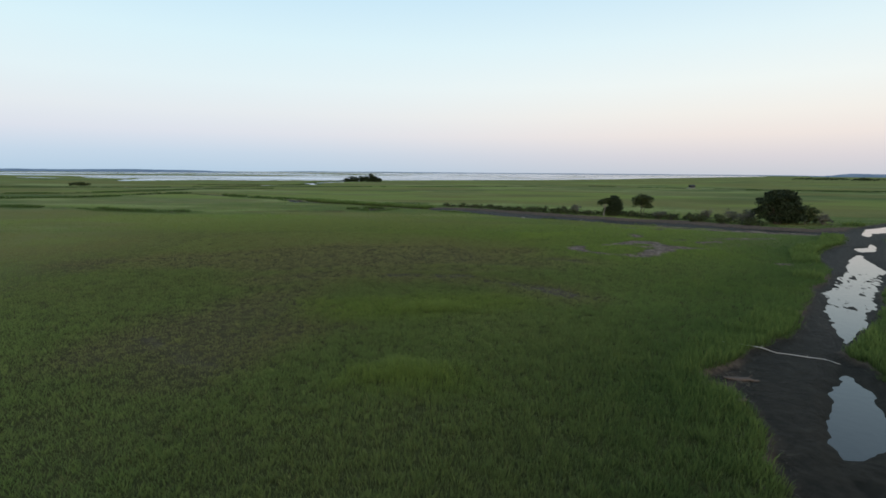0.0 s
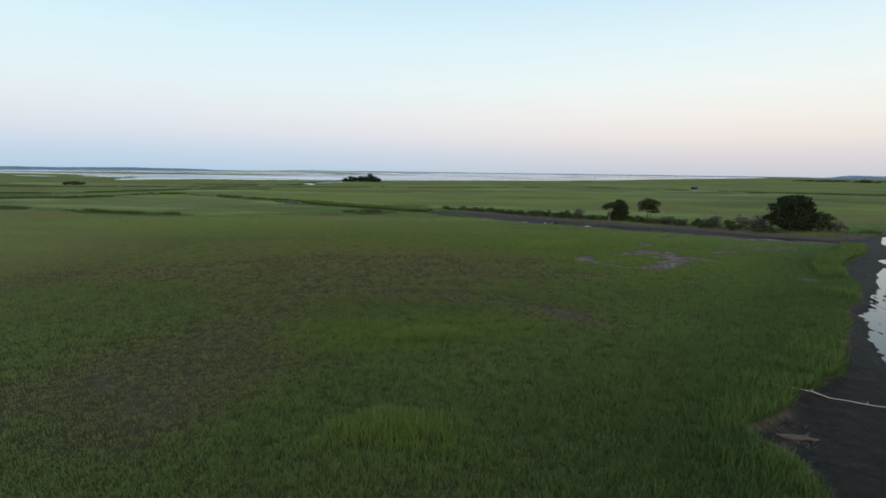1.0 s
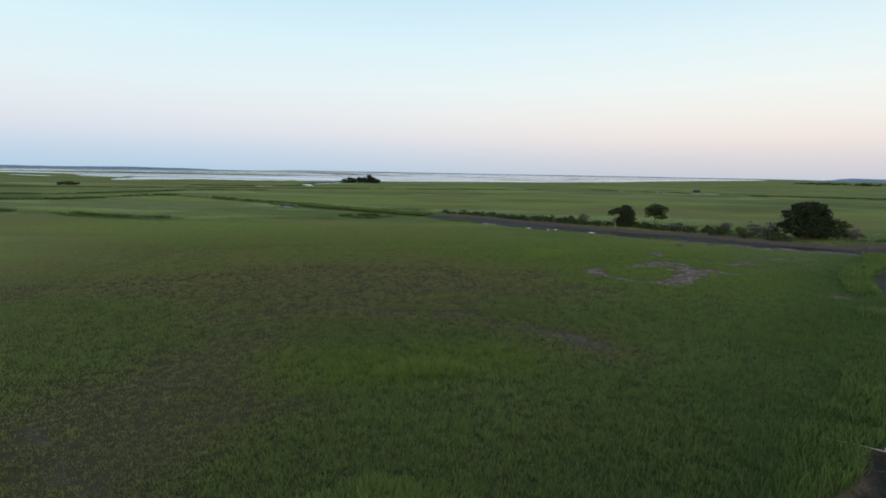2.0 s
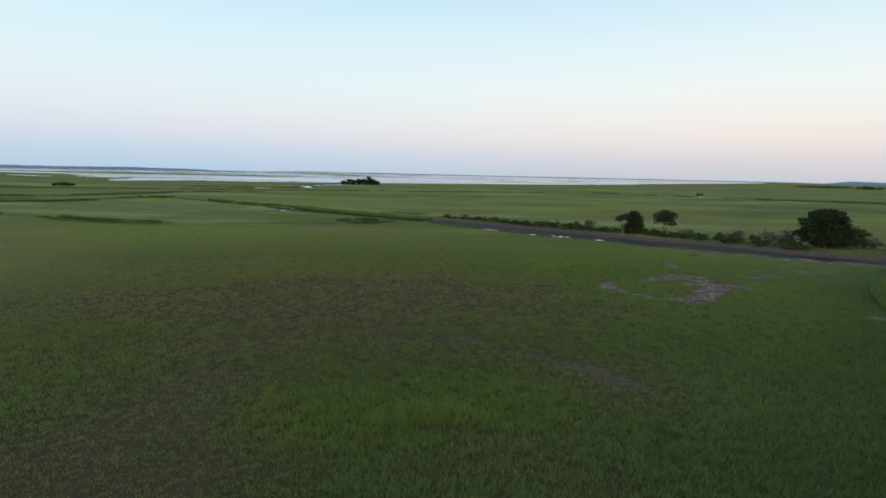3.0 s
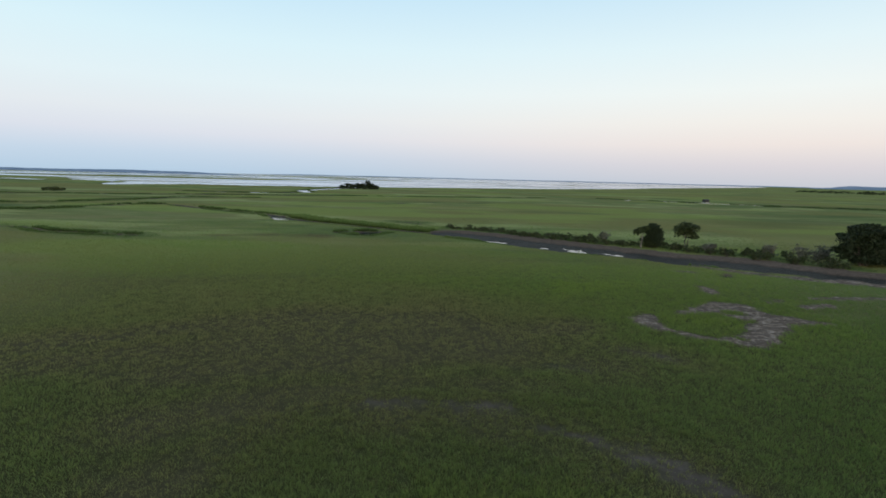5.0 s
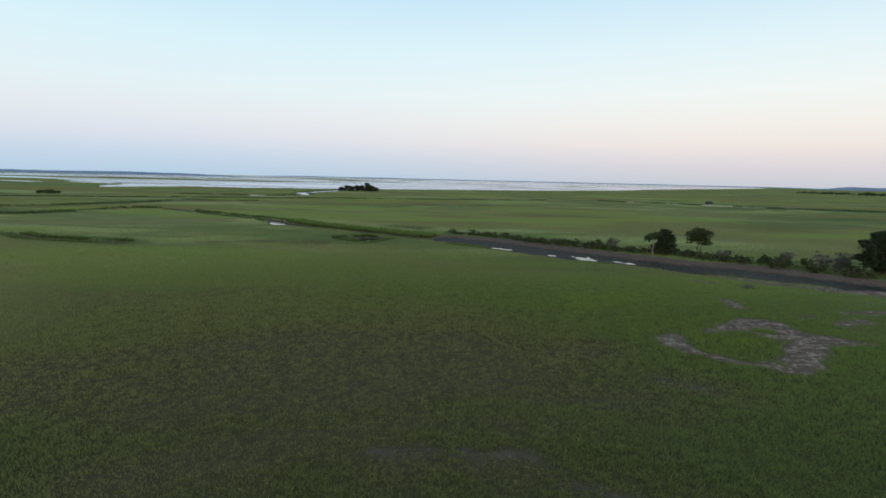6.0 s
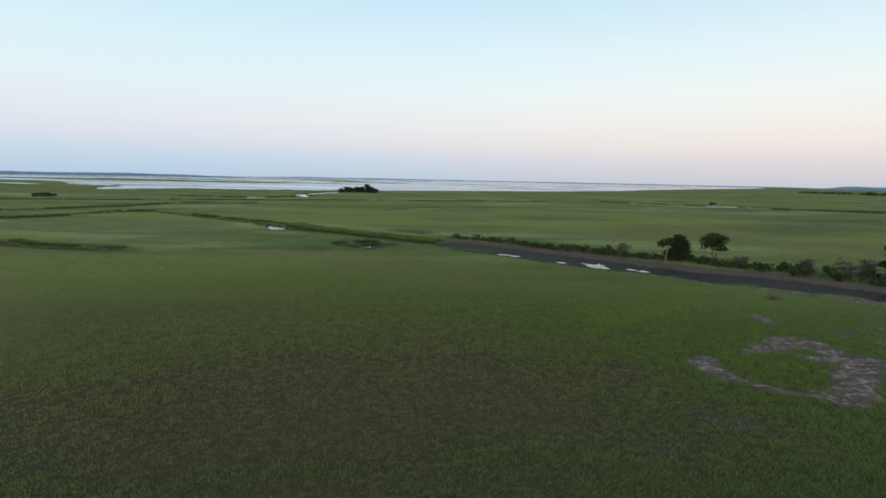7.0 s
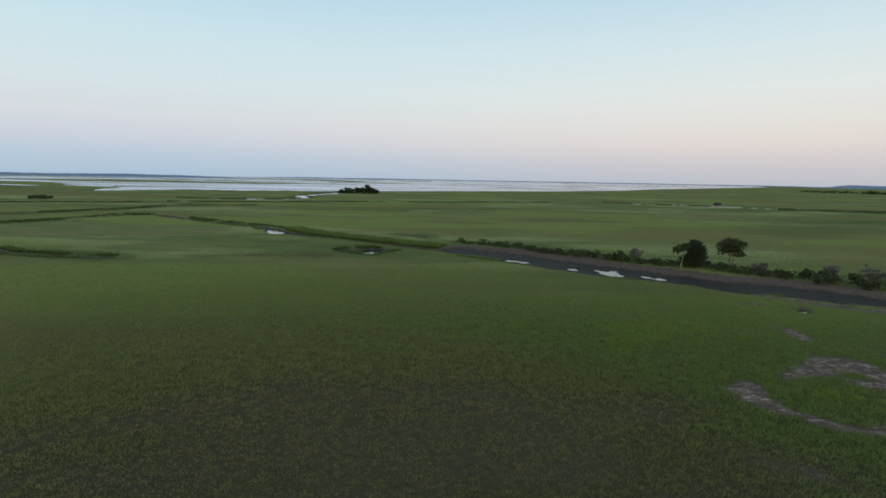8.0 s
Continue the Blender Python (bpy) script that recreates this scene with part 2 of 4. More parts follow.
# the drained mud channel across the marsh, and the thin water along its near side
FLAT = [(1, 117, 4.6), (7, 111.5, 5.4), (14.3, 104.3, 5.8), (20.6, 98.6, 5.6), (26.6, 94.6, 4.8), (31.3, 90, 4.8), (36.6, 87.6, 5.3), (41.5, 83.3, 5.4), (47, 78.8, 4.4), (54, 75, 3.4), (62, 79, 3)]
POOLS = [
    [(-0.2, 112.2, 0.3), (1.7, 110.8, 0.5), (3.8, 109.2, 0.1)],
    [(4.6, 107.6, 0.0), (7.1, 106.7, 0.3), (10.9, 104.4, 0.0)],
    [(13.4, 100.6, 0.3), (14.9, 99.8, 0.2)],
    [(17.7, 99.0, 0.4), (18.6, 98.0, 0.9), (19.3, 96.4, 1.0)],
    [(20.2, 100.2, 0.3), (19.7, 97.6, 0.6)],
    [(21.2, 97.4, 0.3), (21.1, 96.0, 0.3)],
    [(22.9, 94.6, 0.4), (24.4, 93.2, 0.4)],
    [(30.6, 77.4, 0.2), (31.6, 77.9, 0.4), (32.6, 78.4, 0.2)],
]
# tussocks along the ragged near side of that channel
FRINGE = [(25, 88, 1.2), (28.5, 84.3, 1.8), (33, 80.5, 2.4), (38, 77, 3.0), (44, 74.2, 2.6), (49, 72, 1.5)]
CREEK = [(2, 113, 2.2), (-6, 116.8, 1.3), (-14, 122.8, 1.2), (-22, 128.2, 1.2), (-30, 134, 1.2), (-38.5, 141, 2.6), (-41, 146, 2.6), (-46, 152, 1.3), (-55, 158, 1.4), (-70, 168, 1.4), (-84, 180, 1.6), (-94, 178, 1.5), (-97, 163, 1.3), (-102, 150, 1.3), (-140, 130, 1.5)]
DITCHES = [
    [(-50.5, 102, 0.9), (-57, 103, 1.1), (-62.5, 104, 1.2), (-67, 105, 1.0), (-74, 110, 0.8), (-95, 112, 0.8)],
    [(-140, 168, 1.8), (-126, 175, 1.8), (-118.7, 182, 1.8), (-112, 196, 1.8), (-106, 208, 1.8), (-107, 225, 1.6), (-100, 232, 1.6), (-78, 243, 1.2)],
    [(-230, 225, 2), (-174, 233, 2), (-157, 240, 2), (-136, 243, 2), (-125, 262, 2), (-100, 268, 2), (-78, 277, 2), (-64, 283, 3), (-45, 290, 1.5), (10, 305, 1.2), (60, 330, 1)],
    [(-140, 300, 2), (-123, 301, 2.5), (-105, 301, 3.5), (-90, 308, 4), (-80, 330, 3), (-91, 356, 4), (-86, 397, 5), (-79, 448, 6), (-70, 520, 8)],
    [(92, 345, 2), (110, 326, 3.5), (125, 320, 4.5), (140, 309, 5), (158, 300, 5), (178, 287, 5), (205, 279, 5.5), (300, 262, 7)],
    [(160, 283, 1.5), (186, 272, 2.5), (215, 262, 1.5)],
    [(-22, 211, 0.7), (-18, 218, 1.2), (-15, 227, 0.7)],
    [(-9, 238, 0.7), (1, 227, 1.2), (10, 233, 0.8), (18, 246, 0.5)],
    [(-13, 138.5, 0.6), (-8, 137, 1.3), (-5.6, 133, 0.5)],
    [(-412, 522, 8), (-385, 508, 9), (-360, 494, 7)],
    [(-372, 560, 8), (-340, 528, 12), (-305, 512, 9)],
]
POND = [(-20.5, 113.0, 0.3), (-18.0, 114.5, 1.8), (-15.5, 114.6, 3.2), (-13.0, 116.5, 1.4), (-15.8, 109.0, 0.6)]
POND_WATER = [(-16.0, 112.4, 0.7), (-15.2, 114.2, 1.3), (-14.4, 116.2, 0.9)]
# bare salt pan with drift straw, and its outliers
PANS = [
    [(14.5, 58.0, 0.6), (13.7, 57.3, 0.9), (13.5, 56.0, 0.8), (14.2, 54.4, 0.5), (15.9, 52.8, 0.4), (17.0, 52.1, 0.45), (18.6, 51.6, 0.9), (20.2, 52.3, 0.7)],
    [(17.6, 59.6, 0.3), (20.4, 60.6, 0.9), (23.0, 62.2, 1.6), (23.8, 60.6, 1.0), (24.0, 58.6, 0.8)],
    [(21.4, 58.4, 0.5), (24.4, 57.9, 1.3), (26.0, 57.4, 0.9), (28.2, 57.1, 0.2)],
    [(24.0, 57.4, 1.1), (22.6, 55.8, 1.0), (20.4, 53.6, 0.9), (19.0, 52.0, 0.8)],
    [(29.4, 62.2, 0.4), (32.2, 63.2, 0.5)],
    [(33.0, 66.0, 0.2), (37.0, 66.3, 0.5), (41.0, 66.6, 0.3)],
    [(35.8, 77.6, 0.4), (39.5, 76.6, 1.6), (44.0, 74.6, 2.3), (50.0, 72.5, 2.0), (56.0, 70.0, 1.0)],
    [(24.7, 70.4, 0.3), (24.6, 68.6, 0.5), (24.2, 67.2, 0.2)],
    [(28.0, 86.1, 0.2), (30.0, 84.4, 0.5), (31.8, 82.2, 0.4), (33.6, 80.2, 0.6), (36.0, 78.2, 0.7)],
    [(26.0, 80.0, 0.2), (27.4, 79.2, 0.4), (28.8, 79.4, 0.2)],
    [(27.8, 64.2, 0.3), (29.2, 64.6, 0.3)],
    [(30.0, 47.6, 0.4), (31.0, 47.9, 0.3)],
]
# thin, browned grass with mud between the plants
SPARSE = [
    [(-15.5, 22.5, 2.0), (-13.5, 27.0, 3.2), (-11.5, 32.0, 3.0), (-9.5, 36.0, 1.4)],
    [(-11.0, 22.5, 3.2), (-8.5, 26.5, 2.2)],
    [(-6.5, 41.0, 0.9), (-3.0, 41.0, 1.4), (1.0, 40.5, 1.5), (4.0, 38.5, 1.3), (7.0, 36.0, 1.5), (8.2, 34.0, 1.1)],
    [(-32.0, 45.0, 2.0), (-25.0, 48.5, 2.2), (-20.0, 51.5, 2.4), (-13.0, 54.5, 2.8), (-5.0, 55.5, 3.0), (2.0, 53.0, 2.6), (8.0, 54.0, 1.4)],
    [(-16.0, 44.5, 1.5), (-9.0, 47.0, 3.0), (-2.0, 48.5, 3.2), (5.0, 48.0, 2.0), (9.0, 46.5, 1.2)],
    [(6.0, 51.0, 1.0), (10.5, 49.5, 1.0), (13.0, 47.0, 0.8)],
    [(-30.0, 43.0, 1.0), (-22.0, 46.0, 2.0), (-9.0, 50.5, 4.2), (2.0, 50.0, 3.6)],
    [(-14.0, 38.5, 1.0), (-9.0, 41.5, 1.4), (-4.0, 44.0, 1.6), (3.0, 44.0, 1.0)],
    [(-40.0, 104.0, 0.6), (-28.0, 108.0, 1.2), (-22.0, 107.0, 1.2)],
]
# mud almost bare of plants within them
SCALDS = [
    [(-4.5, 41.4, 0.2), (-2.0, 41.5, 0.5), (1.2, 41.0, 0.6)],
    [(2.8, 39.2, 0.2), (4.6, 38.2, 0.5), (6.6, 36.6, 0.7), (8.0, 34.8, 0.5)],
    [(-14.5, 25.0, -0.2), (-12.5, 23.0, 0.1), (-10.0, 21.0, 0.2)],
    [(9.8, 50.0, 0.3), (12.0, 48.2, 0.4)],
    [(1.0, 46.0, 0.2), (4.5, 46.6, 0.4), (6.4, 46.2, 0.2)],
]
# tall bright growth
TALL = [
    [(-9.0, 32.5, 1.0), (-5.5, 31.0, 2.2), (-1.0, 32.0, 2.4), (3.0, 32.5, 1.6)],
    [(-3.8, 20.3, 0.9), (-2.0, 20.3, 1.1), (-0.6, 20.2, 0.8)],
    [(9.0, 64.0, 1.5), (12.0, 70.0, 3.0), (17.0, 71.5, 2.2)],
    [(16.0, 56.8, 1.3), (19.0, 56.5, 1.5), (20.2, 55.6, 0.8)],
    [(0.0, 128.5, 0.5), (-7.0, 124.5, 1.2), (-20.0, 133.0, 1.2), (-32.0, 140.5, 1.2)],
    [(24.0, 98.0, 0.6), (24.2, 97.9, 0.6)],
]
# a low, rank stretch beyond the bushes
DARK_MARSH = [(84, 158, 8), (104, 176, 16), (135, 192, 22)]
# the grassy near lip of the mud channel
EDGE = [(-1.0, 109.8, 0.2), (4.5, 105.6, 0.2), (13.2, 98.4, 0.2), (18.0, 93.2, 0.2), (24.2, 90.8, 0.2), (28.0, 87.0, 0.2), (33.0, 83.0, 0.2)]
# the bushes behind the mud channel
HEDGE = [(0.5, 127.5), (4.6, 126), (9, 123.8), (13.5, 118.5), (18.9, 113.2), (23, 108.6), (28, 106), (34.5, 102.5), (38, 99), (41.8, 95.4), (45, 92), (48.2, 88.6), (51, 85)]
# domed tussocks that stand above the rest
HUMMOCKS = [
    [(-3.4, 20.6, 0.7), (-2.0, 20.9, 1.0), (-0.7, 20.6, 0.7)],
    [(-2.8, 30.4, 0.5), (-1.2, 30.9, 0.9), (0.3, 30.6, 0.5)],
]
# short, sun-browned turf of the middle ground
SERED = [
    [(-42.0, 72.0, 7.0), (-25.0, 80.0, 12.0), (-8.0, 84.0, 13.0), (4.0, 84.0, 7.0)],
    [(-30.0, 100.0, 5.0), (-12.0, 99.0, 7.0), (0.0, 98.0, 4.0)],
    [(-14.0, 62.0, 3.0), (-2.0, 66.0, 5.0), (5.0, 62.0, 2.0)],
]


# thin marsh strips in the bay
ISLETS = [
    [(-268, 425, 6), (-300, 520, 18), (-250, 560, 14), (-215, 562, 8), (-178, 605, 5)],
    [(-560, 600, 22), (-480, 660, 20), (-430, 700, 16), (-390, 715, 8)],
    [(-760, 880, 26), (-600, 900, 24), (-500, 920, 18), (-430, 900, 8)],
    [(-470, 1100, 18), (-400, 1140, 14), (-330, 1150, 6)],
    [(-620, 1600, 34), (-480, 1620, 22), (-330, 1600, 10)],
    [(-260, 1240, 10), (-200, 1265, 8), (-140, 1290, 5)],
    [(10, 1390, 12), (80, 1405, 10), (150, 1420, 5)],
    [(420, 1700, 22), (700, 1800, 26), (900, 1950, 10)],
    [(-75, 462, 6), (-52, 488, 8), (-40, 505, 5)],
]


def shore(x):
    return np.interp(x, (-1500, -500, -404, -350, -300, -241, -207, -143, -94, -45, 37, 143, 250, 346, 673, 1603, 3000),
                    (900, 680, 600, 545, 505, 392, 455, 464, 485, 515, 578, 660, 775, 940, 1380, 2630, 5200))


def reach(x, y):
    """How near the walk comes to a place while it lies ahead."""
    return np.hypot(x, np.maximum(np.maximum(11.0, y - 28.0), np.abs(x) / 0.84))


def relief(x, y):
    """Ground height, and the masks bare, wet, dry, lush and wrack, at points of the plan."""
    wob = (vnoise(x, y, 2.6, 3, 3) - 0.5) * 1.5 + (vnoise(x, y, 9.0, 2, 5) - 0.5) * 1.2
    z = (vnoise(x, y, 7.0, 3, 1) - 0.5) * 0.08 + (vnoise(x, y, 60.0, 2, 2) - 0.5) * 0.05

    def cut(z, line, floor, bank, wobble=1.0):
        t = step(0.0, bank, along(x, y, line) + wob * wobble)
        return z * (1 - t) + np.minimum(z, floor) * t

    z = cut(z, BED, -0.32, 0.9, 0.85)
    z = cut(z, [(10.7, 20.9, 1.2), (13.5, 21.4, 2.2)], -0.30, 0.8, 0.3)
    z = cut(z, [(a, b, c + 0.5) for a, b, c in RUN], -0.53, 1.2, 0.35)
    z = cut(z, [(a + 0.5, b + 0.6, c + 1.1) for a, b, c in FLAT], -0.20, 0.8, 1.0)
    z = cut(z, [(a - 1.3, b - 1.6, c * 0.86) for a, b, c in FLAT], -0.37, 1.6, 0.9)
    for pool in POOLS:
        t = step(0.0, 0.8, along(x, y, [(a, b, c + 0.6) for a, b, c in pool]) + wob * 0.4 + (vnoise(x, y, 0.9, 2, 17) - 0.5) * 1.7)
        z = z * (1 - t) + np.minimum(z, -0.60) * t
    z = cut(z, CREEK, -0.36, 1.2, 0.5)
    z = cut(z, [(-38.2, 138.2, 1.7), (-39.0, 141.0, 2.2), (-40.5, 146.0, 2.2)], -0.62, 0.7, 0.4)
    for d in DITCHES:
        z = cut(z, d, -0.60, 1.2, 0.6)
    z = cut(z, POND, -0.40, 1.6, 2.8)
    z = cut(z, [(a, b, c + 0.5) for a, b, c in POND_WATER], -0.62, 1.0, 0.6)
    tuss = step(-0.8, 0.8, along(x, y, FRINGE) + wob * 0.5) * step(0.42, 0.50, vnoise(x, y, 2.4, 3, 16))
    z = z * (1 - tuss) + np.maximum(z, -0.03) * tuss
    z = z + ((vnoise(x, y, 1.1, 3, 9) - 0.5) * 0.08 + (vnoise(x, y, 3.4, 2, 10) - 0.5) * 0.10 + (vnoise(x, y, 0.45, 2, 13) - 0.5) * 0.07) * step(-0.08, -0.3, z)
    # shallow riffles with mud bars where the creek narrows
    z = z + (vnoise(x + 0.6 * y, (y - 0.6 * x) * 1.6, 0.55, 2, 14) - 0.40) * 0.26 * step(-0.36, -0.46, z) * step(27, 31, y) * step(50, 44, y) * step(60, 50, x)
    z = z + (vnoise(x, y, 1.2, 2, 17) - 0.28) * 0.26 * step(-0.36, -0.46, z) * step(84, 88, y) * step(112, 109, y) * step(-4, -1, x) * step(34, 28, x)
    # the bay and its marsh islets
    wide = (vnoise(x, y, 120, 4, 11) - 0.5)
    off = y - shore(x) + wide * 40 * step(-60, -260, x) + (vnoise(x, y, 30, 2, 12) - 0.5) * 14
    bay = step(0, 14, off)
    strip = np.full(x.shape, -1e6)
    for line in ISLETS:
        strip = np.maximum(strip, along(x, y, line))
    islet = vnoise(x * 0.28, y * 0.9, 120, 3, 21)
    islet = step(0.69, 0.73, islet + 0.15 * step(-50, -420, x) - 0.12 * step(-150, 0, x)) * step(20, 60, off)
    far_strip = vnoise(x * 0.8, y * 0.30, 60, 3, 24) - 0.10 * step(-300, 500, x)
    islet = np.maximum(islet, step(0.64, 0.68, far_strip) * step(900, 1200, y) * step(3600, 2800, y) * step(30, 120, off))
    islet = np.maximum(islet, step(-4, 4, strip + (vnoise(x, y, 40, 3, 23) - 0.5) * 16 + (vnoise(x, y, 75, 2, 25) - 0.55) * 30))
    z = z * (1 - bay) + (-1.3) * bay
    z = z * (1 - islet * bay) + (-0.30) * islet * bay
    pan = np.full(x.shape, -1e6)
    for line in PANS:
        pan = np.maximum(pan, along(x, y, line))
    pan = step(-0.2, 0.2, pan + wob * 0.28 + (vnoise(x, y, 0.8, 2, 36) - 0.5) * 0.8 + 0.06)
    edge = (vnoise(x, y, 5.0, 3, 31) - 0.5) * 4.0 + (vnoise(x, y, 1.3, 2, 32) - 0.5) * 1.6
    pan = pan * step(0.26, 0.42, vnoise(x, y, 1.1, 3, 35) + 0.12 * step(0.3, 0.9, pan))
    dry = np.zeros(x.shape)
    for line in SPARSE:
        dry = np.maximum(dry, step(-2.6, 2.6, along(x, y, line) + edge))
    scald = np.zeros(x.shape)
    for line in SCALDS:
        scald = np.maximum(scald, step(-0.5, 0.6, along(x, y, line) + edge * 0.35 + (vnoise(x, y, 0.6, 2, 37) - 0.5) * 1.2))
    lush = np.zeros(x.shape)
    for line in TALL:
        lush = np.maximum(lush, step(-1.8, 1.6, along(x, y, line) + edge * 0.6))
    sere = step(0.46, 0.60, vnoise(x * 0.5, y, 30, 3, 61)) + 0.35 * step(0.45, 0.7, vnoise(x, y, 9, 3, 64))
    for line in SERED:
        sere = np.maximum(sere, 0.95 * step(-6.0, 6.0, along(x, y, line) + edge * 1.6))
    sere = sere * (1 - 0.75 * step(2, 16, x) * step(75, 55, y)) * (1 - 0.65 * step(52, 40, y))
    lush = np.maximum(lush, 0.62 * step(0.53, 0.68, vnoise(x * 0.45, y, 24, 3, 62)) * (1 - dry))
    bank_growth = np.maximum(along(x, y, BED), along(x, y, CREEK))
    bank_growth = step(-3.2, -0.8, bank_growth + edge * 0.3)
    lush = np.maximum(lush * (1 - 0.6 * bank_growth), 0.15 * bank_growth)
    banks = step(-3.5, 1.0, along(x, y, [(a, b, 1.2) for a, b in HEDGE]) + edge * 0.6)
    banks = np.maximum(banks, 0.75 * step(-14.0, 14.0, along(x, y, DARK_MARSH) + edge * 3.0))
    # a soft dark band along each ditch paints its shadowed bank
    for d in DITCHES:
        banks = np.maximum(banks, step(-4.5, 0.0, along(x, y, d) + edge * 1.1) * (0.35 + 0.65 * step(0.35, 0.6, vnoise(x, y, 14.0, 2, 67))))
    bare = np.maximum(step(-0.07, -0.16, z) * (1 - islet * bay), pan)
    wet = np.maximum(step(0.1, 0.7, along(x, y, BED)), step(-0.22, -0.34, z + (vnoise(x, y, 3.0, 2, 15) - 0.5) * 0.10))
    # under the plants the soil lies lower than the open ground far off, where the sheet is the top of the growth
    land = step(-0.20, -0.06, z)
    z = z - (0.16 * (1 - step(120, 190, reach(x, y))) * (1 - 0.5 * pan) + 0.32 * step(200, 265, y)) * land
    return z, {"bare": bare, "wet": wet, "dry": dry * (1 - pan), "lush": lush * (1 - pan), "wrack": pan * step(-0.25, -0.12, z), "sere": sere, "open": step(24, 80, reach(x, y)), "scald": scald, "rank_shade": np.maximum(step(-12.0, -1.0, along(x, y, BED) + edge * 0.5) * (0.55 + 0.45 * vnoise(x, y, 3.5, 2, 66)), banks)}, bank_growth


def mesh_object(name, verts, faces, mat, parent=None, attrs=None, smooth=False):
    """A mesh from arrays of points and of equal-sized faces, with point attributes."""
    me = bpy.data.meshes.new(name)
    verts, faces = np.asarray(verts, dtype=np.float32), np.asarray(faces, dtype=np.int32)
    k = faces.shape[1]
    me.vertices.add(len(verts))
    me.vertices.foreach_set("co", verts.ravel())
    me.loops.add(faces.size)
    me.loops.foreach_set("vertex_index", faces.ravel())
    me.polygons.add(len(faces))
    me.polygons.foreach_set("loop_start", np.arange(len(faces), dtype=np.int32) * k)
    for key, values in (attrs or {}).items():
        a = me.attributes.new(key, "FLOAT", "POINT")
        a.data.foreach_set("value", np.asarray(values, dtype=np.float32))
    me.materials.append(mat)
    me.update(calc_edges=True)
    if smooth:
        me.polygons.foreach_set("use_smooth", np.ones(len(faces), dtype=bool))
    ob = new(name, me)
    ob.parent = parent
    return ob


# ---- the marsh sheet ----


def build_ground():
    r = [0.0, 2.0, 4.0]
    while r[-1] < 4900:
        r.append(r[-1] + max(0.16, r[-1] * 0.0115))
    r = np.array(r)
    fine = np.concatenate([np.arange(-58, 24, 0.32), np.arange(24, 58.01, 0.22)])
    rest = np.arange(63, 299, 3.0)
    a = np.radians(np.concatenate([fine, rest]))
    rr, aa = np.meshgrid(r, a, indexing="ij")
    x, y = rr * np.sin(aa), rr * np.cos(aa) - 2.0
    z, masks, _ = relief(x.ravel(), y.ravel())
    nr, na = rr.shape
    i, j = np.meshgrid(np.arange(nr - 1), np.arange(na), indexing="ij")
    j2 = (j + 1) % na
    faces = np.stack([i * na + j, (i + 1) * na + j, (i + 1) * na + j2, i * na + j2], -1).reshape(-1, 4)[:, ::-1]
    ob = mesh_object("ground", np.stack([x.ravel(), y.ravel(), z], -1), faces, M_GROUND, None, masks, True)
    tagged(ob, "flat green salt marsh with brown mud creeks and bare pans", "marsh", kind="structure")


def build_water():
    a = np.radians(np.arange(0, 360, 5.0))
    rings = [0, 60, 390, 1200, 4900]
    v, f = [], []
    for rad in rings:
        v += [(rad * math.sin(t), rad * math.cos(t), WATER_LEVEL) for t in a]
    k = len(a)
    for i in range(len(rings) - 1):
        for j in range(k):
            f.append((i * k + j, i * k + (j + 1) % k, (i + 1) * k + (j + 1) % k, (i + 1) * k + j))
    ob = mesh_object("water", v, np.array(f)[:, ::-1], M_WATER)
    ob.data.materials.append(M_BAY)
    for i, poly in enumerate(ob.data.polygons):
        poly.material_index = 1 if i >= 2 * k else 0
    tagged(ob, "calm tidal water reflecting the pale dusk sky", "water", kind="structure")


build_ground()
build_water()

# ---- grass ----


def blades(px, py, pz, height, width, lean, attrs, bent, az=None):
    """Grass blades as arrays: one tapered triangle each, or with a bend two quads' worth as three triangles."""
    n = len(px)
    az = RNG.random(n) * 2 * np.pi if az is None else az
    turn = RNG.random(n) * 2 * np.pi
    lx, ly = np.cos(az) * lean * height, np.sin(az) * lean * height
    wx, wy = np.cos(turn) * width * 0.5, np.sin(turn) * width * 0.5
    if not bent:
        v = np.stack([np.stack([px - wx, py - wy, pz], -1), np.stack([px + wx, py + wy, pz], -1), np.stack([px + lx, py + ly, pz + height], -1)], 1)
        f = np.arange(3 * n).reshape(n, 3)
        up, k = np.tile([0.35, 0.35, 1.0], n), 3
    else:
        hx, hy = px + 0.35 * lx, py + 0.35 * ly
        zh = pz + height * 0.62
        v = np.stack([np.stack([px - wx, py - wy, pz], -1), np.stack([px + wx, py + wy, pz], -1),
                      np.stack([hx + wx * 0.8, hy + wy * 0.8, zh], -1), np.stack([hx - wx * 0.8, hy - wy * 0.8, zh], -1),
                      np.stack([px + lx, py + ly, pz + height], -1)], 1)
        b = np.arange(n)[:, None] * 5
        f = np.concatenate([b + np.array([[0, 1, 2]]), b + np.array([[0, 2, 3]]), b + np.array([[3, 2, 4]])])
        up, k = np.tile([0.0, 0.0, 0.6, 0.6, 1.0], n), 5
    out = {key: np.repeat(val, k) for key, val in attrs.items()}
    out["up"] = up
    return v.reshape(-1, 3), f, out


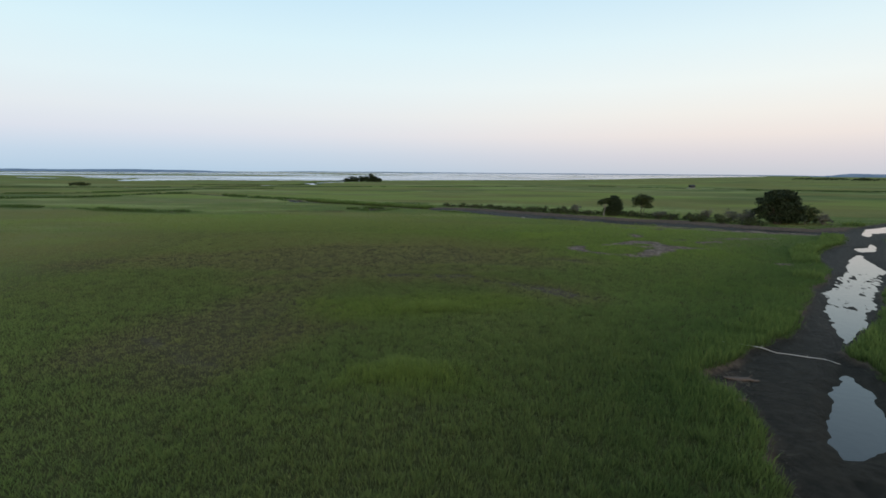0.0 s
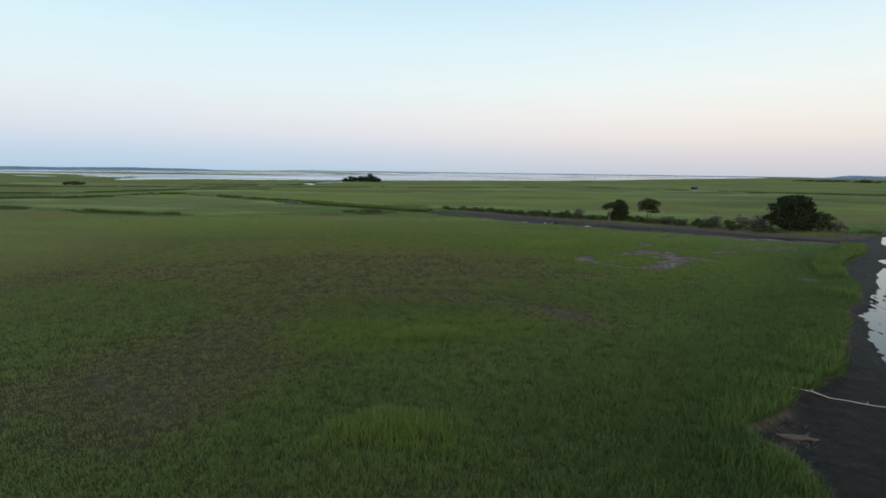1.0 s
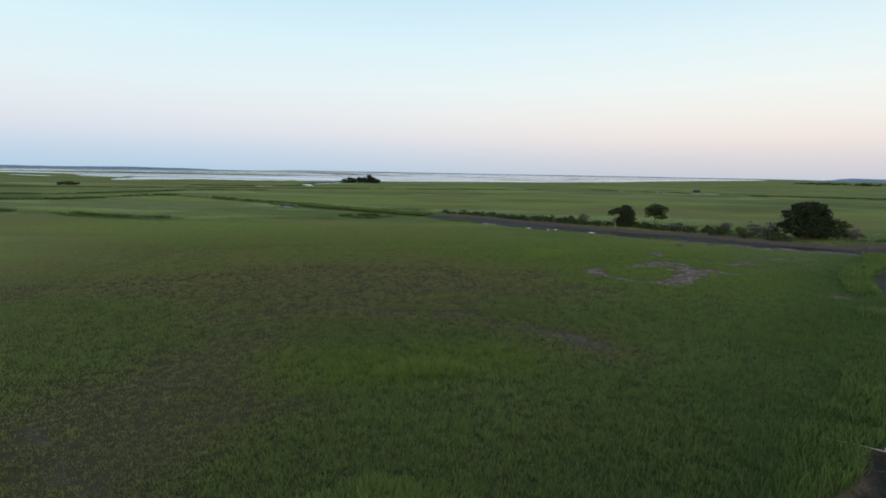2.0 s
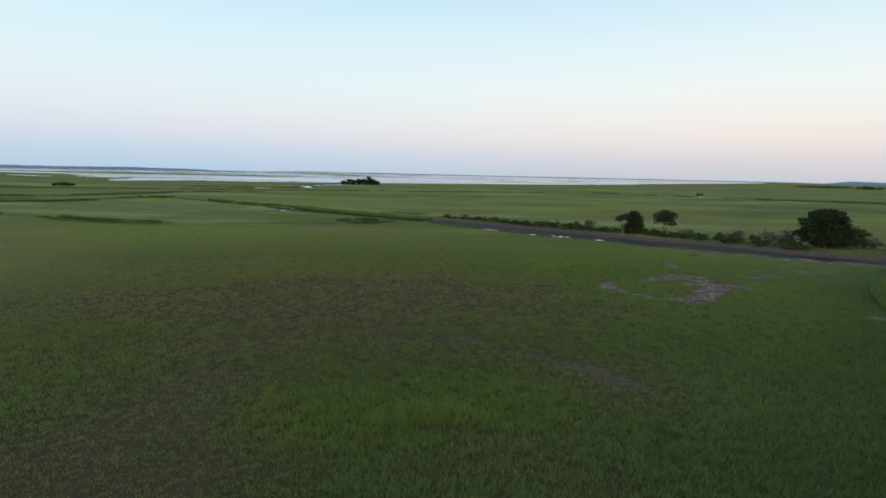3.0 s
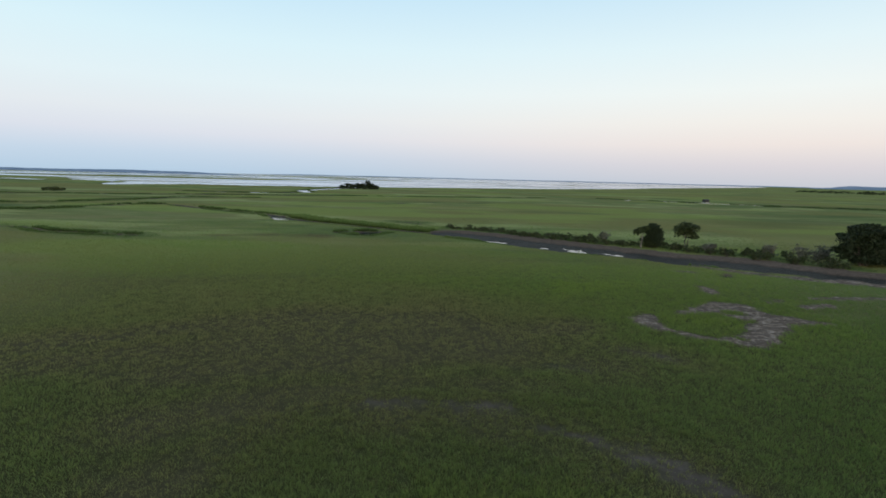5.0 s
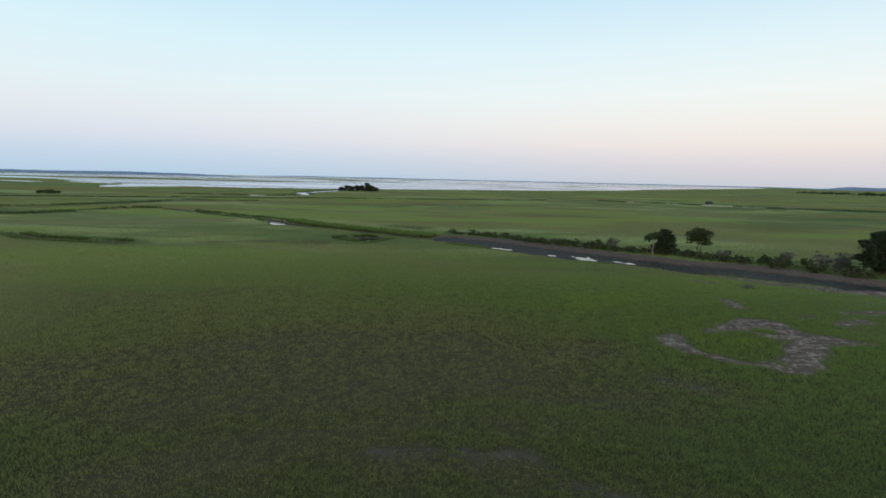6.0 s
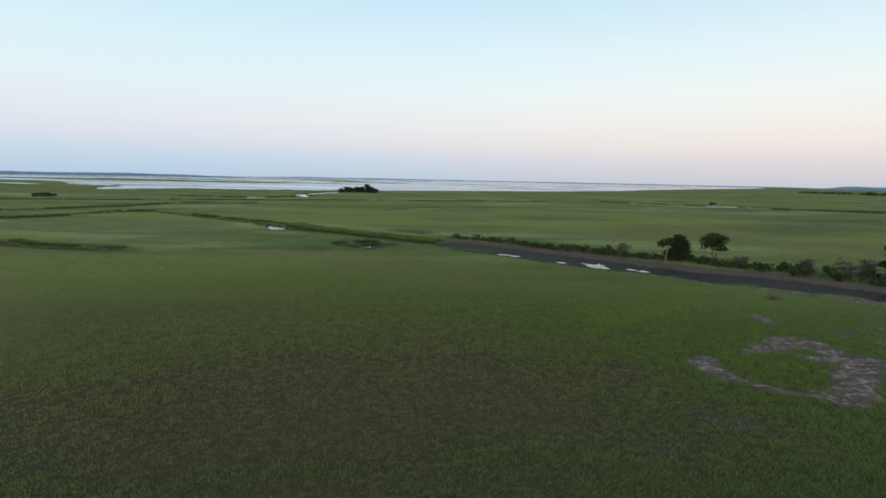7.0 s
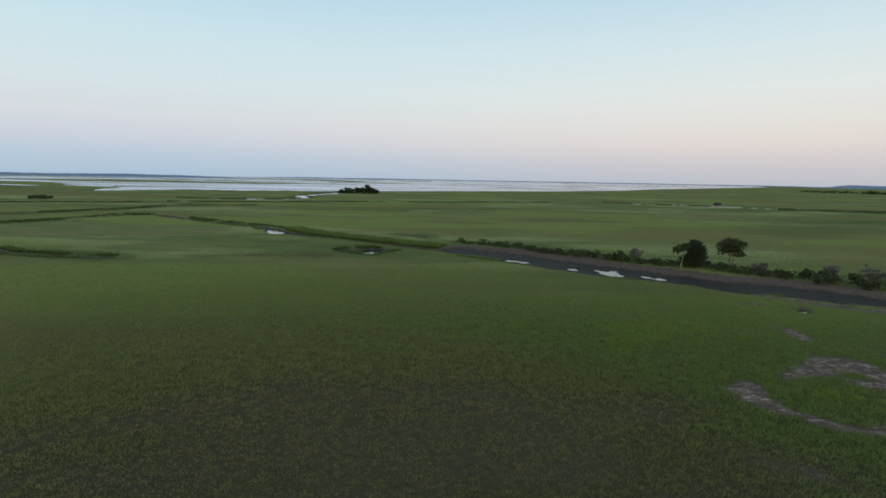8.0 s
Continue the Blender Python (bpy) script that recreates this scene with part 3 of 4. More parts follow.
def scatter(low, high, thickest, fall):
    """Places for tufts whose reach lies between low and high; they thin out with it."""
    xs, ys = [], []
    cell = 8.0
    for gx in np.arange(-140, 140, cell):
        for gy in np.arange(8, 170, cell):
            cx, cy = gx + cell / 2, gy + cell / 2
            if abs(cx) > 0.9 * (cy + 4) + 10:
                continue
            d = float(reach(np.array([cx]), np.array([cy]))[0])
            if d + 7 < low or d - 7 > high:
                continue
            most = thickest * (13 / max(13, d - 6)) ** fall
            n = int(most * cell * cell)
            x, y = gx + cell * RNG.random(n), gy + cell * RNG.random(n)
            r = reach(x, y)
            p = thickest * (13 / np.maximum(13, r)) ** fall / most
            ok = (RNG.random(n) < p * (1 - step(55, 135, r))) & (r >= low) & (r < high)
            xs.append(x[ok]), ys.append(y[ok])
    return np.concatenate(xs), np.concatenate(ys)


def build_grass():
    """Cordgrass in tufts: every tuft a rosette of blades that lean outwards, dark and open at its foot."""
    V, F, A, base = [], [], [], 0

    def add(cx, cy, each, bent):
        nonlocal base
        z, mk, growth = relief(cx, cy)
        thin = np.clip(mk["dry"], 0, 1)
        gap = vnoise(cx, cy, 0.7, 3, 42)
        keep = (1 - step(0.25, 0.6, mk["bare"])) * (1 - 0.80 * mk["scald"])
        keep = keep * (1 - thin * (0.04 + 0.34 * step(0.50, 0.36, gap)))
        ok = RNG.random(len(cx)) < keep
        cx, cy, z, thin, growth, gap = cx[ok], cy[ok], z[ok], thin[ok], growth[ok], gap[ok]
        lush, rank_shade, sere = mk["lush"][ok], mk["rank_shade"][ok], mk["sere"][ok]
        m = len(cx)
        d = reach(cx, cy)
        hump = np.zeros(m)
        for line in HUMMOCKS:
            hump = np.maximum(hump, step(-0.5, 0.4, along(cx, cy, line) + (gap - 0.5) * 0.8))
        low_side = step(14, 4, np.abs(cx - 4)) * step(40, 22, cy)
        vigour = 0.65 + 0.55 * RNG.random(m) ** 1.3
        tall = 0.20 * vigour * (1 - 0.42 * thin) * (1 + 0.35 * lush + 0.15 * growth + 0.30 * low_side + 0.45 * rank_shade + 1.1 * hump) * (0.75 + 0.5 * gap)
        dead = RNG.random(m) < 0.03 + 0.10 * thin
        patch = step(0.40, 0.75, vnoise(cx, cy, 16, 3, 45))
        tone = (0.30 + 0.50 * thin) * RNG.random(m) + 0.17 - 0.08 * thin + 0.30 * gap + 0.25 * vnoise(cx, cy, 4.0, 2, 47) + 1.2 * (vnoise(cx * 0.45, cy, 20, 3, 48) - 0.5) - 0.16 - 0.16 * step(8, 20, cx) * step(62, 48, cy)
        sered = np.clip(0.60 * thin + 0.12 * patch + 0.60 * sere, 0, 1) * (1 - 0.6 * lush)
        dry = np.where(dead, 0.85, np.clip(sered + 0.22 * (RNG.random(m) - 0.5) * (0.3 + thin), 0, 1))
        wide = (0.070 + 0.070 * RNG.random(m) + 0.08 * (1 - thin)) * (d / 13) ** 0.35
        q = np.repeat(np.arange(m), each)
        n = len(q)
        az, out = RNG.random(n) * 2 * np.pi, np.sqrt(RNG.random(n))
        px, py = cx[q] + np.cos(az) * out * wide[q], cy[q] + np.sin(az) * out * wide[q]
        h = tall[q] * (0.6 + 0.55 * RNG.random(n)) * (1 - 0.45 * step(28, 75, d[q]))
        w = (0.0165 + 0.004 * thin[q]) * (d[q] / 13) ** 0.97 * (0.7 + 0.6 * RNG.random(n))
        lean = (0.26 + 0.60 * out * RNG.random(n) + 0.25 * RNG.random(n)) * (1 - 0.35 * np.maximum(rank_shade, low_side)[q])
        at = {"tone": np.clip(tone[q] + 0.16 * (RNG.random(n) - 0.5), 0, 1), "dry": dry[q], "lush": lush[q], "rank_shade": rank_shade[q]}
        v, f, a = blades(px, py, z[q] - 0.03, h, w, lean, at, bent, az + RNG.normal(size=n) * 0.6)
        V.append(v), F.append(f + base), A.append(a)
        base += len(v)

    add(*scatter(0, 15, 48, 0.75), 10, True)
    add(*scatter(15, 45, 50, 0.75), 8, False)
    add(*scatter(45, 140, 50, 0.75), 4, False)
    keys = A[0].keys()
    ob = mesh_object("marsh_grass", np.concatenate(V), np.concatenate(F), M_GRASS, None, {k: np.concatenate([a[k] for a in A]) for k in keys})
    tagged(ob, "dense green cordgrass, browned and thin in patches on mud", "grass", kind="stuff")


build_grass()

# ---- trees and shrubs ----


def tube(points, radii, sides=7):
    """Rings round a bent line, as points and quads."""
    v, f = [], []
    for k, (p, r) in enumerate(zip(points, radii)):
        d = Vector(points[min(k + 1, len(points) - 1)]) - Vector(points[max(k - 1, 0)])
        q = d.to_track_quat("Z", "Y")
        for s in range(sides):
            t = 2 * math.pi * s / sides
            v.append(tuple(Vector(p) + q @ Vector((r * math.cos(t), r * math.sin(t), 0))))
    for k in range(len(points) - 1):
        for s in range(sides):
            f.append((k * sides + s, k * sides + (s + 1) % sides, (k + 1) * sides + (s + 1) % sides, (k + 1) * sides + s))
    return v, f


def join_tubes(tubes):
    v, f = [], []
    for tv, tf in tubes:
        b = len(v)
        v += tv
        f += [tuple(i + b for i in q) for q in tf]
    return v, f


def limb(rng, start, end, r0, r1, sag=0.12, n=5):
    s, e = Vector(start), Vector(end)
    length = (e - s).length
    pts = []
    for k in range(n + 1):
        t = k / n
        p = s.lerp(e, t)
        if 0 < k < n:
            p += Vector((rng.uniform(-1, 1), rng.uniform(-1, 1), rng.uniform(-0.6, 0.6))) * length * sag * 0.5
        pts.append(tuple(p))
    return tube(pts, [r0 + (r1 - r0) * k / n for k in range(n + 1)], 6)


def leaf_cloud(rng, lobes, count, size, shell=0.55):
    """Small leaf sprays in clumps over the lobes (x, y, z, rx, ry, rz)."""
    lob = np.array(lobes, dtype=float)
    parts = [lob * np.array([1, 1, 1, 0.80, 0.80, 0.80])]
    for _ in range(5):
        way = rng.normal(size=(len(lob), 3))
        way /= np.linalg.norm(way, axis=1)[:, None]
        way[:, 2] = np.abs(way[:, 2]) * 0.9 - 0.15
        k = rng.uniform(0.28, 0.48, size=(len(lob), 1))
        parts.append(np.concatenate([lob[:, :3] + way * lob[:, 3:] * 0.80, lob[:, 3:] * k * np.array([1.2, 1.2, 0.8])], 1))
    lob = np.concatenate(parts)
    weight = (lob[:, 3] * lob[:, 4] * lob[:, 5]) ** 0.7
    clumps = max(12, count // 26)
    pick = rng.choice(len(lob), clumps, p=weight / weight.sum())
    d = rng.normal(size=(clumps, 3))
    d /= np.linalg.norm(d, axis=1)[:, None]
    rad = shell + (1.06 - shell) * rng.random(clumps) ** 0.6
    centre = lob[pick, :3] + d * rad[:, None] * lob[pick, 3:]
    which = rng.integers(0, clumps, count)
    spread = 0.24 * np.min(lob[pick, 3:], axis=1)
    c = centre[which] + rng.normal(size=(count, 3)) * (spread[which, None] * np.array([1.15, 1.15, 0.62]))
    c[:, 2] = np.maximum(c[:, 2], 0.05)
    u = rng.normal(size=(count, 3))
    u /= np.linalg.norm(u, axis=1)[:, None]
    w = np.cross(u, rng.normal(size=(count, 3)))
    w /= np.linalg.norm(w, axis=1)[:, None]
    s = size * (0.6 + 0.8 * rng.random(count))[:, None]
    v = np.stack([c - u * s, c + w * s * 0.5, c + u * s, c - w * s * 0.5], 1).reshape(-1, 3)
    tone = np.clip(rng.random(clumps)[which] * 0.75 + rng.random(count) * 0.25, 0, 1)
    return v, np.arange(4 * count).reshape(count, 4), np.repeat(tone, 4)


def ground_at(x, y):
    return float(relief(np.array([float(x)]), np.array([float(y)]))[0][0])


def tree(name, x, y, lobes, trunks, leaves, size, foliage, bark, label, category, group="", seed=1, shell=0.55, grow=1.0):
    """A tree at its base point: trunks as (dx, dy, top height, radius, lean x), limbs into the lobes, and a crown of leaf sprays."""
    rng = np.random.default_rng(seed)
    root = new(name)
    root.location, root.scale = (x, y, ground_at(x, y) - 0.05), (grow, grow, grow)
    tagged(root, label, category, group)
    tops = []
    for dx, dy, top, rad, lean in trunks:
        pts = [(dx + lean * (k / 5) ** 1.4 + rng.uniform(-0.05, 0.05) * top * (0 < k), dy + rng.uniform(-0.04, 0.04) * top * (0 < k), top * k / 5) for k in range(6)]
        v, f = tube(pts, [rad * (1.35 if k == 0 else 1 - 0.13 * k) for k in range(6)], 8)
        mesh_object("trunk", v, f, bark, root, None, True)
        tops.append(pts)
    tubes = []
    for lx, ly, lz, rx, ry, rz in lobes:
        pts = min(tops, key=lambda q: (q[3][0] - lx) ** 2 + (q[3][1] - ly) ** 2)
        start = pts[3] if lz > pts[3][2] else pts[2]
        tubes.append(limb(rng, start, (lx, ly, lz), 0.055, 0.02))
        for _ in range(3):
            e = (lx + rng.uniform(-0.8, 0.8) * rx, ly + rng.uniform(-0.8, 0.8) * ry, lz + rng.uniform(-0.5, 0.8) * rz)
            tubes.append(limb(rng, (lx, ly, lz), e, 0.025, 0.008))
    v, f = join_tubes(tubes)
    mesh_object("limbs", v, f, bark, root, None, True)
    v, f, tone = leaf_cloud(rng, lobes, leaves, size, shell)
    mesh_object("crown", v, f, foliage, root, {"tone": tone})
    return root


def shrub(name, x, y, wide, high, foliage, label, leaves=500, twigs=14, seed=1, size=0.09, group="shrubs on the far bank"):
    rng = np.random.default_rng(seed)
    root = new(name)
    root.location = (x, y, ground_at(x, y) - 0.03)
    tagged(root, label, "shrub", group)
    tubes = []
    for _ in range(twigs):
        a, rr = rng.uniform(0, 2 * math.pi), rng.uniform(0.2, 0.9)
        tubes.append(limb(rng, (rng.uniform(-0.1, 0.1), rng.uniform(-0.1, 0.1), 0), (math.cos(a) * rr * wide / 2, math.sin(a) * rr * wide / 2, high * rng.uniform(0.65, 1.05)), 0.022, 0.006, 0.2, 3))
    v, f = join_tubes(tubes)
    mesh_object("stems", v, f, M_PALE_BARK if foliage is M_GREY else M_BARK, root, None, True)
    lobes = [(rng.uniform(-0.3, 0.3) * wide, rng.uniform(-0.25, 0.25) * wide, high * rng.uniform(0.25, 0.6), wide * rng.uniform(0.22, 0.34), wide * rng.uniform(0.2, 0.3), high * rng.uniform(0.32, 0.42)) for _ in range(6)]
    v, f, tone = leaf_cloud(rng, lobes, leaves, size, 0.35)
    mesh_object("foliage", v, f, foliage, root, {"tone": tone})
    return root


def build_bank_trees():
    tree("cedar_tree", 32.0, 102.0, [(0.2, 0, 1.2, 1.6, 1.5, 1.1), (0.2, 0, 2.3, 1.55, 1.4, 1.2), (0.1, 0, 3.2, 1.15, 1.1, 0.8), (0.8, 0.2, 2.0, 1.0, 1.1, 1.3), (-0.5, -0.2, 2.8, 1.0, 1.0, 0.8)],
         [(0.1, 0, 3.2, 0.17, 0.1)], 20000, 0.09, M_CEDAR, M_BARK, "dense dark evergreen cedar on the muddy bank", "tree", seed=11, shell=0.3, grow=1.0)
    tree("crooked_tree", 30.2, 101.6, [(-0.35, 0, 2.75, 0.95, 0.9, 0.5), (0.4, 0.1, 3.1, 0.8, 0.8, 0.45), (-0.9, 0, 2.35, 0.55, 0.55, 0.4)],
         [(0, 0, 2.6, 0.12, 0.15)], 4500, 0.09, M_OAK, M_PALE_BARK, "small crooked tree with a bare pale trunk beside the cedar", "tree", seed=12)
    tree("oak_tree", 38.1, 103.5, [(0, 0, 3.5, 1.6, 1.5, 0.8), (-0.9, 0.1, 3.0, 1.2, 1.1, 0.75), (1.05, 0, 3.0, 1.2, 1.1, 0.9), (0.1, 0.2, 2.7, 1.5, 1.3, 0.75), (-1.35, 0, 2.1, 0.8, 0.7, 0.45), (1.35, 0, 1.9, 0.75, 0.7, 0.65), (0.5, 0.2, 2.1, 0.9, 0.8, 0.6)],
         [(-0.1, 0, 2.5, 0.12, 0.1), (0.3, 0.1, 2.5, 0.09, 0.3)], 11000, 0.095, M_OAK, M_BARK, "small round-topped tree with open stems under its crown", "tree", seed=13, shell=0.7, grow=1.0)
    tree("large_oak", 54.6, 87.5, [(-0.2, 0, 4.2, 1.9, 1.8, 1.3), (0.9, 0.2, 4.7, 1.4, 1.4, 0.8), (-1.2, 0, 4.6, 1.3, 1.3, 0.8), (2.0, 0, 4.0, 1.2, 1.2, 0.8), (-2.2, 0, 3.3, 1.4, 1.4, 1.1), (-2.6, 0, 2.0, 1.0, 1.2, 0.9), (1.6, 0, 2.8, 1.9, 1.8, 1.2),
                                  (0, -0.3, 2.4, 2.4, 2.0, 1.5), (0.2, 0, 1.1, 2.8, 2.2, 1.0), (3.0, 0.2, 2.2, 1.2, 1.3, 1.0), (2.6, 0, 1.0, 1.6, 1.5, 0.9)],
         [(0, 0, 4.0, 0.26, 0.1), (0.5, 0.2, 3.6, 0.18, 0.9), (-0.4, 0, 3.6, 0.17, -1.0)], 42000, 0.105, M_CEDAR, M_BARK, "broad dark evergreen oak, dense to the ground, on the bank", "tree", seed=14, shell=0.4, grow=1.06)
    tree("scrub_oak", 59.6, 88.3, [(-0.8, 0, 1.8, 1.3, 1.2, 1.3), (0.3, 0, 2.3, 1.1, 1.1, 1.0), (1.4, 0.1, 1.7, 1.2, 1.1, 1.0), (0.4, 0, 0.9, 2.0, 1.4, 0.8)],
         [(0, 0, 2.2, 0.10, 0.2), (0.6, 0, 2.0, 0.08, 0.6)], 8000, 0.095, M_OAK, M_PALE_BARK, "scrubby half-bare small oak beside the broad oak", "tree", seed=15, shell=0.4)


build_bank_trees()


def build_shrubs():
    spots = [(63.0, 89.0, 2.6, 1.9, "grey"), (61.6, 86.9, 2.6, 1.5, "grey"), (49.2, 92.0, 3.4, 2.1, "grey"), (46.2, 94.5, 3.2, 1.9, "grey"), (43.4, 95.5, 2.0, 1.3, "green"),
             (26.7, 109.5, 2.4, 1.7, "grey"), (24.4, 110.0, 1.3, 1.6, "green"), (40.8, 100.5, 2.0, 1.1, "grey"), (36.0, 101.5, 1.8, 0.9, "green"), (51.5, 89.5, 3.0, 1.4, "green"),
             (53.0, 92.5, 3.2, 2.2, "grey"), (34.6, 103.8, 1.6, 0.9, "green"),
             (44.8, 93.6, 3.0, 1.4, "green"), (47.6, 92.0, 3.0, 1.5, "green"), (50.8, 90.8, 3.0, 1.6, "grey"), (55.2, 90.0, 3.2, 1.7, "green"), (57.4, 88.8, 2.8, 1.5, "green"), (39.4, 99.0, 2.4, 1.0, "grey")]
    for k, (x, y, w, h, c) in enumerate(spots):
        if c == "grey":
            shrub("grey_shrub", x, y, w * 1.1, h * 1.15, M_GREY, "greyish twiggy shrub, thinly leaved, on the bank", 1500, 40, 50 + k, 0.09)
        else:
            shrub("green_shrub", x, y, w, h, M_SHRUB, "low dark green shrub on the bank", 1300, 12, 50 + k, 0.12)
    # the low hedge of bushes behind the mud channel
    rng = random.Random(5)
    k = 0
    for (x0, y0), (x1, y1) in zip(HEDGE, HEDGE[1:]):
        n = max(2, int(math.hypot(x1 - x0, y1 - y0) / 0.8))
        for i in range(n):
            t = (i + rng.random() * 0.8) / n
            h = rng.uniform(0.8, 1.5) * (0.72 if x0 < 14 else 1.0)
            shrub("marsh_elder", x0 + (x1 - x0) * t + rng.uniform(-2.3, -0.4), y0 + (y1 - y0) * t + rng.uniform(-2.5, 0.8), rng.uniform(1.8, 3.2), h, M_SHRUB,
                  "low dark green bush at the edge of the mud", 560, 6, 100 + k, 0.11, "hedge along the mud channel")
            k += 1


build_shrubs()


def build_islet():
    spots = [(-78, 424, 5.0, 3.4), (-74.5, 427, 5.5, 4.4), (-70.5, 425, 5.5, 4.2), (-66.5, 429, 6.0, 4.8), (-62.5, 427, 5.0, 5.0), (-59, 430, 4.2, 6.8), (-56, 429, 5.0, 5.0), (-53, 431, 4.0, 3.4)]
    for k, (x, y, w, h) in enumerate(spots):
        tree("hammock_tree", x, y, [(0, 0, h * 0.25, w * 0.75, w * 0.5, h * 0.32), (0, 0, h * 0.70, w * 0.48, w * 0.42, h * 0.30), (w * 0.25, 0, h * 0.5, w * 0.45, w * 0.35, h * 0.35)],
             [(0, 0, h * 0.7, 0.2, 0.1)], 4200, 0.28, M_CEDAR, M_BARK, "dark evergreen tree in a clump on the marsh edge", "tree", "clump of trees by the bay", 200 + k, 0.3)
    for k, (x, y, w, h) in enumerate([(-183, 261, 3.4, 1.9), (-181, 262, 3.8, 2.3), (-179, 262.5, 3.6, 2.2), (-177, 263.5, 3.0, 1.7)]):
        shrub("marsh_bush", x, y, w, h, M_SHRUB, "dark bush standing alone on open marsh", 1500, 8, 220 + k, 0.2, "far bushes")


build_islet()

# ---- far shores ----


def ridge(name, bearing0, bearing1, dist, height, mat, label, seed, depth=120.0, base=-0.8):
    """A far wooded shore: a long mound with an uneven top."""
    n = 160
    t = np.linspace(0, 1, n)
    a = np.radians(bearing0 + (bearing1 - bearing0) * t)
    prof = height * (0.45 + 0.9 * vnoise(t * 900, t * 0 + 5, 90, 3, seed)) * step(0, 0.10, t) * step(1, 0.86, t) + height * 0.22 * vnoise(t * 900, t * 0, 9, 2, seed + 1)
    v = []
    for k, d, s in ((0, dist, 0), (1, dist + depth * 0.15, 0.8), (2, dist + depth * 0.5, 1.0), (3, dist + depth, 0)):
        v.append(np.stack([np.sin(a) * d, np.cos(a) * d, base + prof * s], -1))
    v = np.concatenate(v)
    f = [(k * n + i, k * n + i + 1, (k + 1) * n + i + 1, (k + 1) * n + i) for k in range(3) for i in range(n - 1)]
    ob = mesh_object(name, v, np.array(f)[:, ::-1], mat)
    tagged(ob, label, "woods", kind="structure")


# distance haze is put into this base colour; the air itself is clear
M_FAR = plain("far_woods_haze_blue", (0.13, 0.19, 0.27), (0.19, 0.26, 0.35), 1.0, 0.02)
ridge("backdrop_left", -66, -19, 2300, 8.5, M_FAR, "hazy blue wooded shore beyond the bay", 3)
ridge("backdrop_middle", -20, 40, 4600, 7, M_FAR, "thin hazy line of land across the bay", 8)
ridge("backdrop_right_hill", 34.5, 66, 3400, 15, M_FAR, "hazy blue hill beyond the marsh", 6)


def build_far_woods():
    """Scattered dark tree clumps on the far side of the marsh."""
    rng = np.random.default_rng(77)
    V, F, T, base = [], [], [], 0
    for k in range(120):
        a, d = math.radians(rng.uniform(33.6, 54)), rng.uniform(1050, 1300)
        h = rng.uniform(1.5, 5)
        x, y = math.sin(a) * d, math.cos(a) * d
        lobes = [(x + rng.uniform(-6, 6), y + rng.uniform(-4, 4), -0.3 + h * rng.uniform(0.3, 0.7), rng.uniform(4, 12), 4, h * 0.4) for _ in range(3)]
        v, f, tone = leaf_cloud(rng, lobes, 420, 0.7, 0.2)
        V.append(v), F.append(f + base), T.append(tone)
        base += len(v)
    ob = mesh_object("far_woods", np.concatenate(V), np.concatenate(F), M_SHRUB, None, {"tone": np.concatenate(T)})
    tagged(ob, "dark clumps of woods on the far marsh edge", "woods", kind="stuff")


build_far_woods()

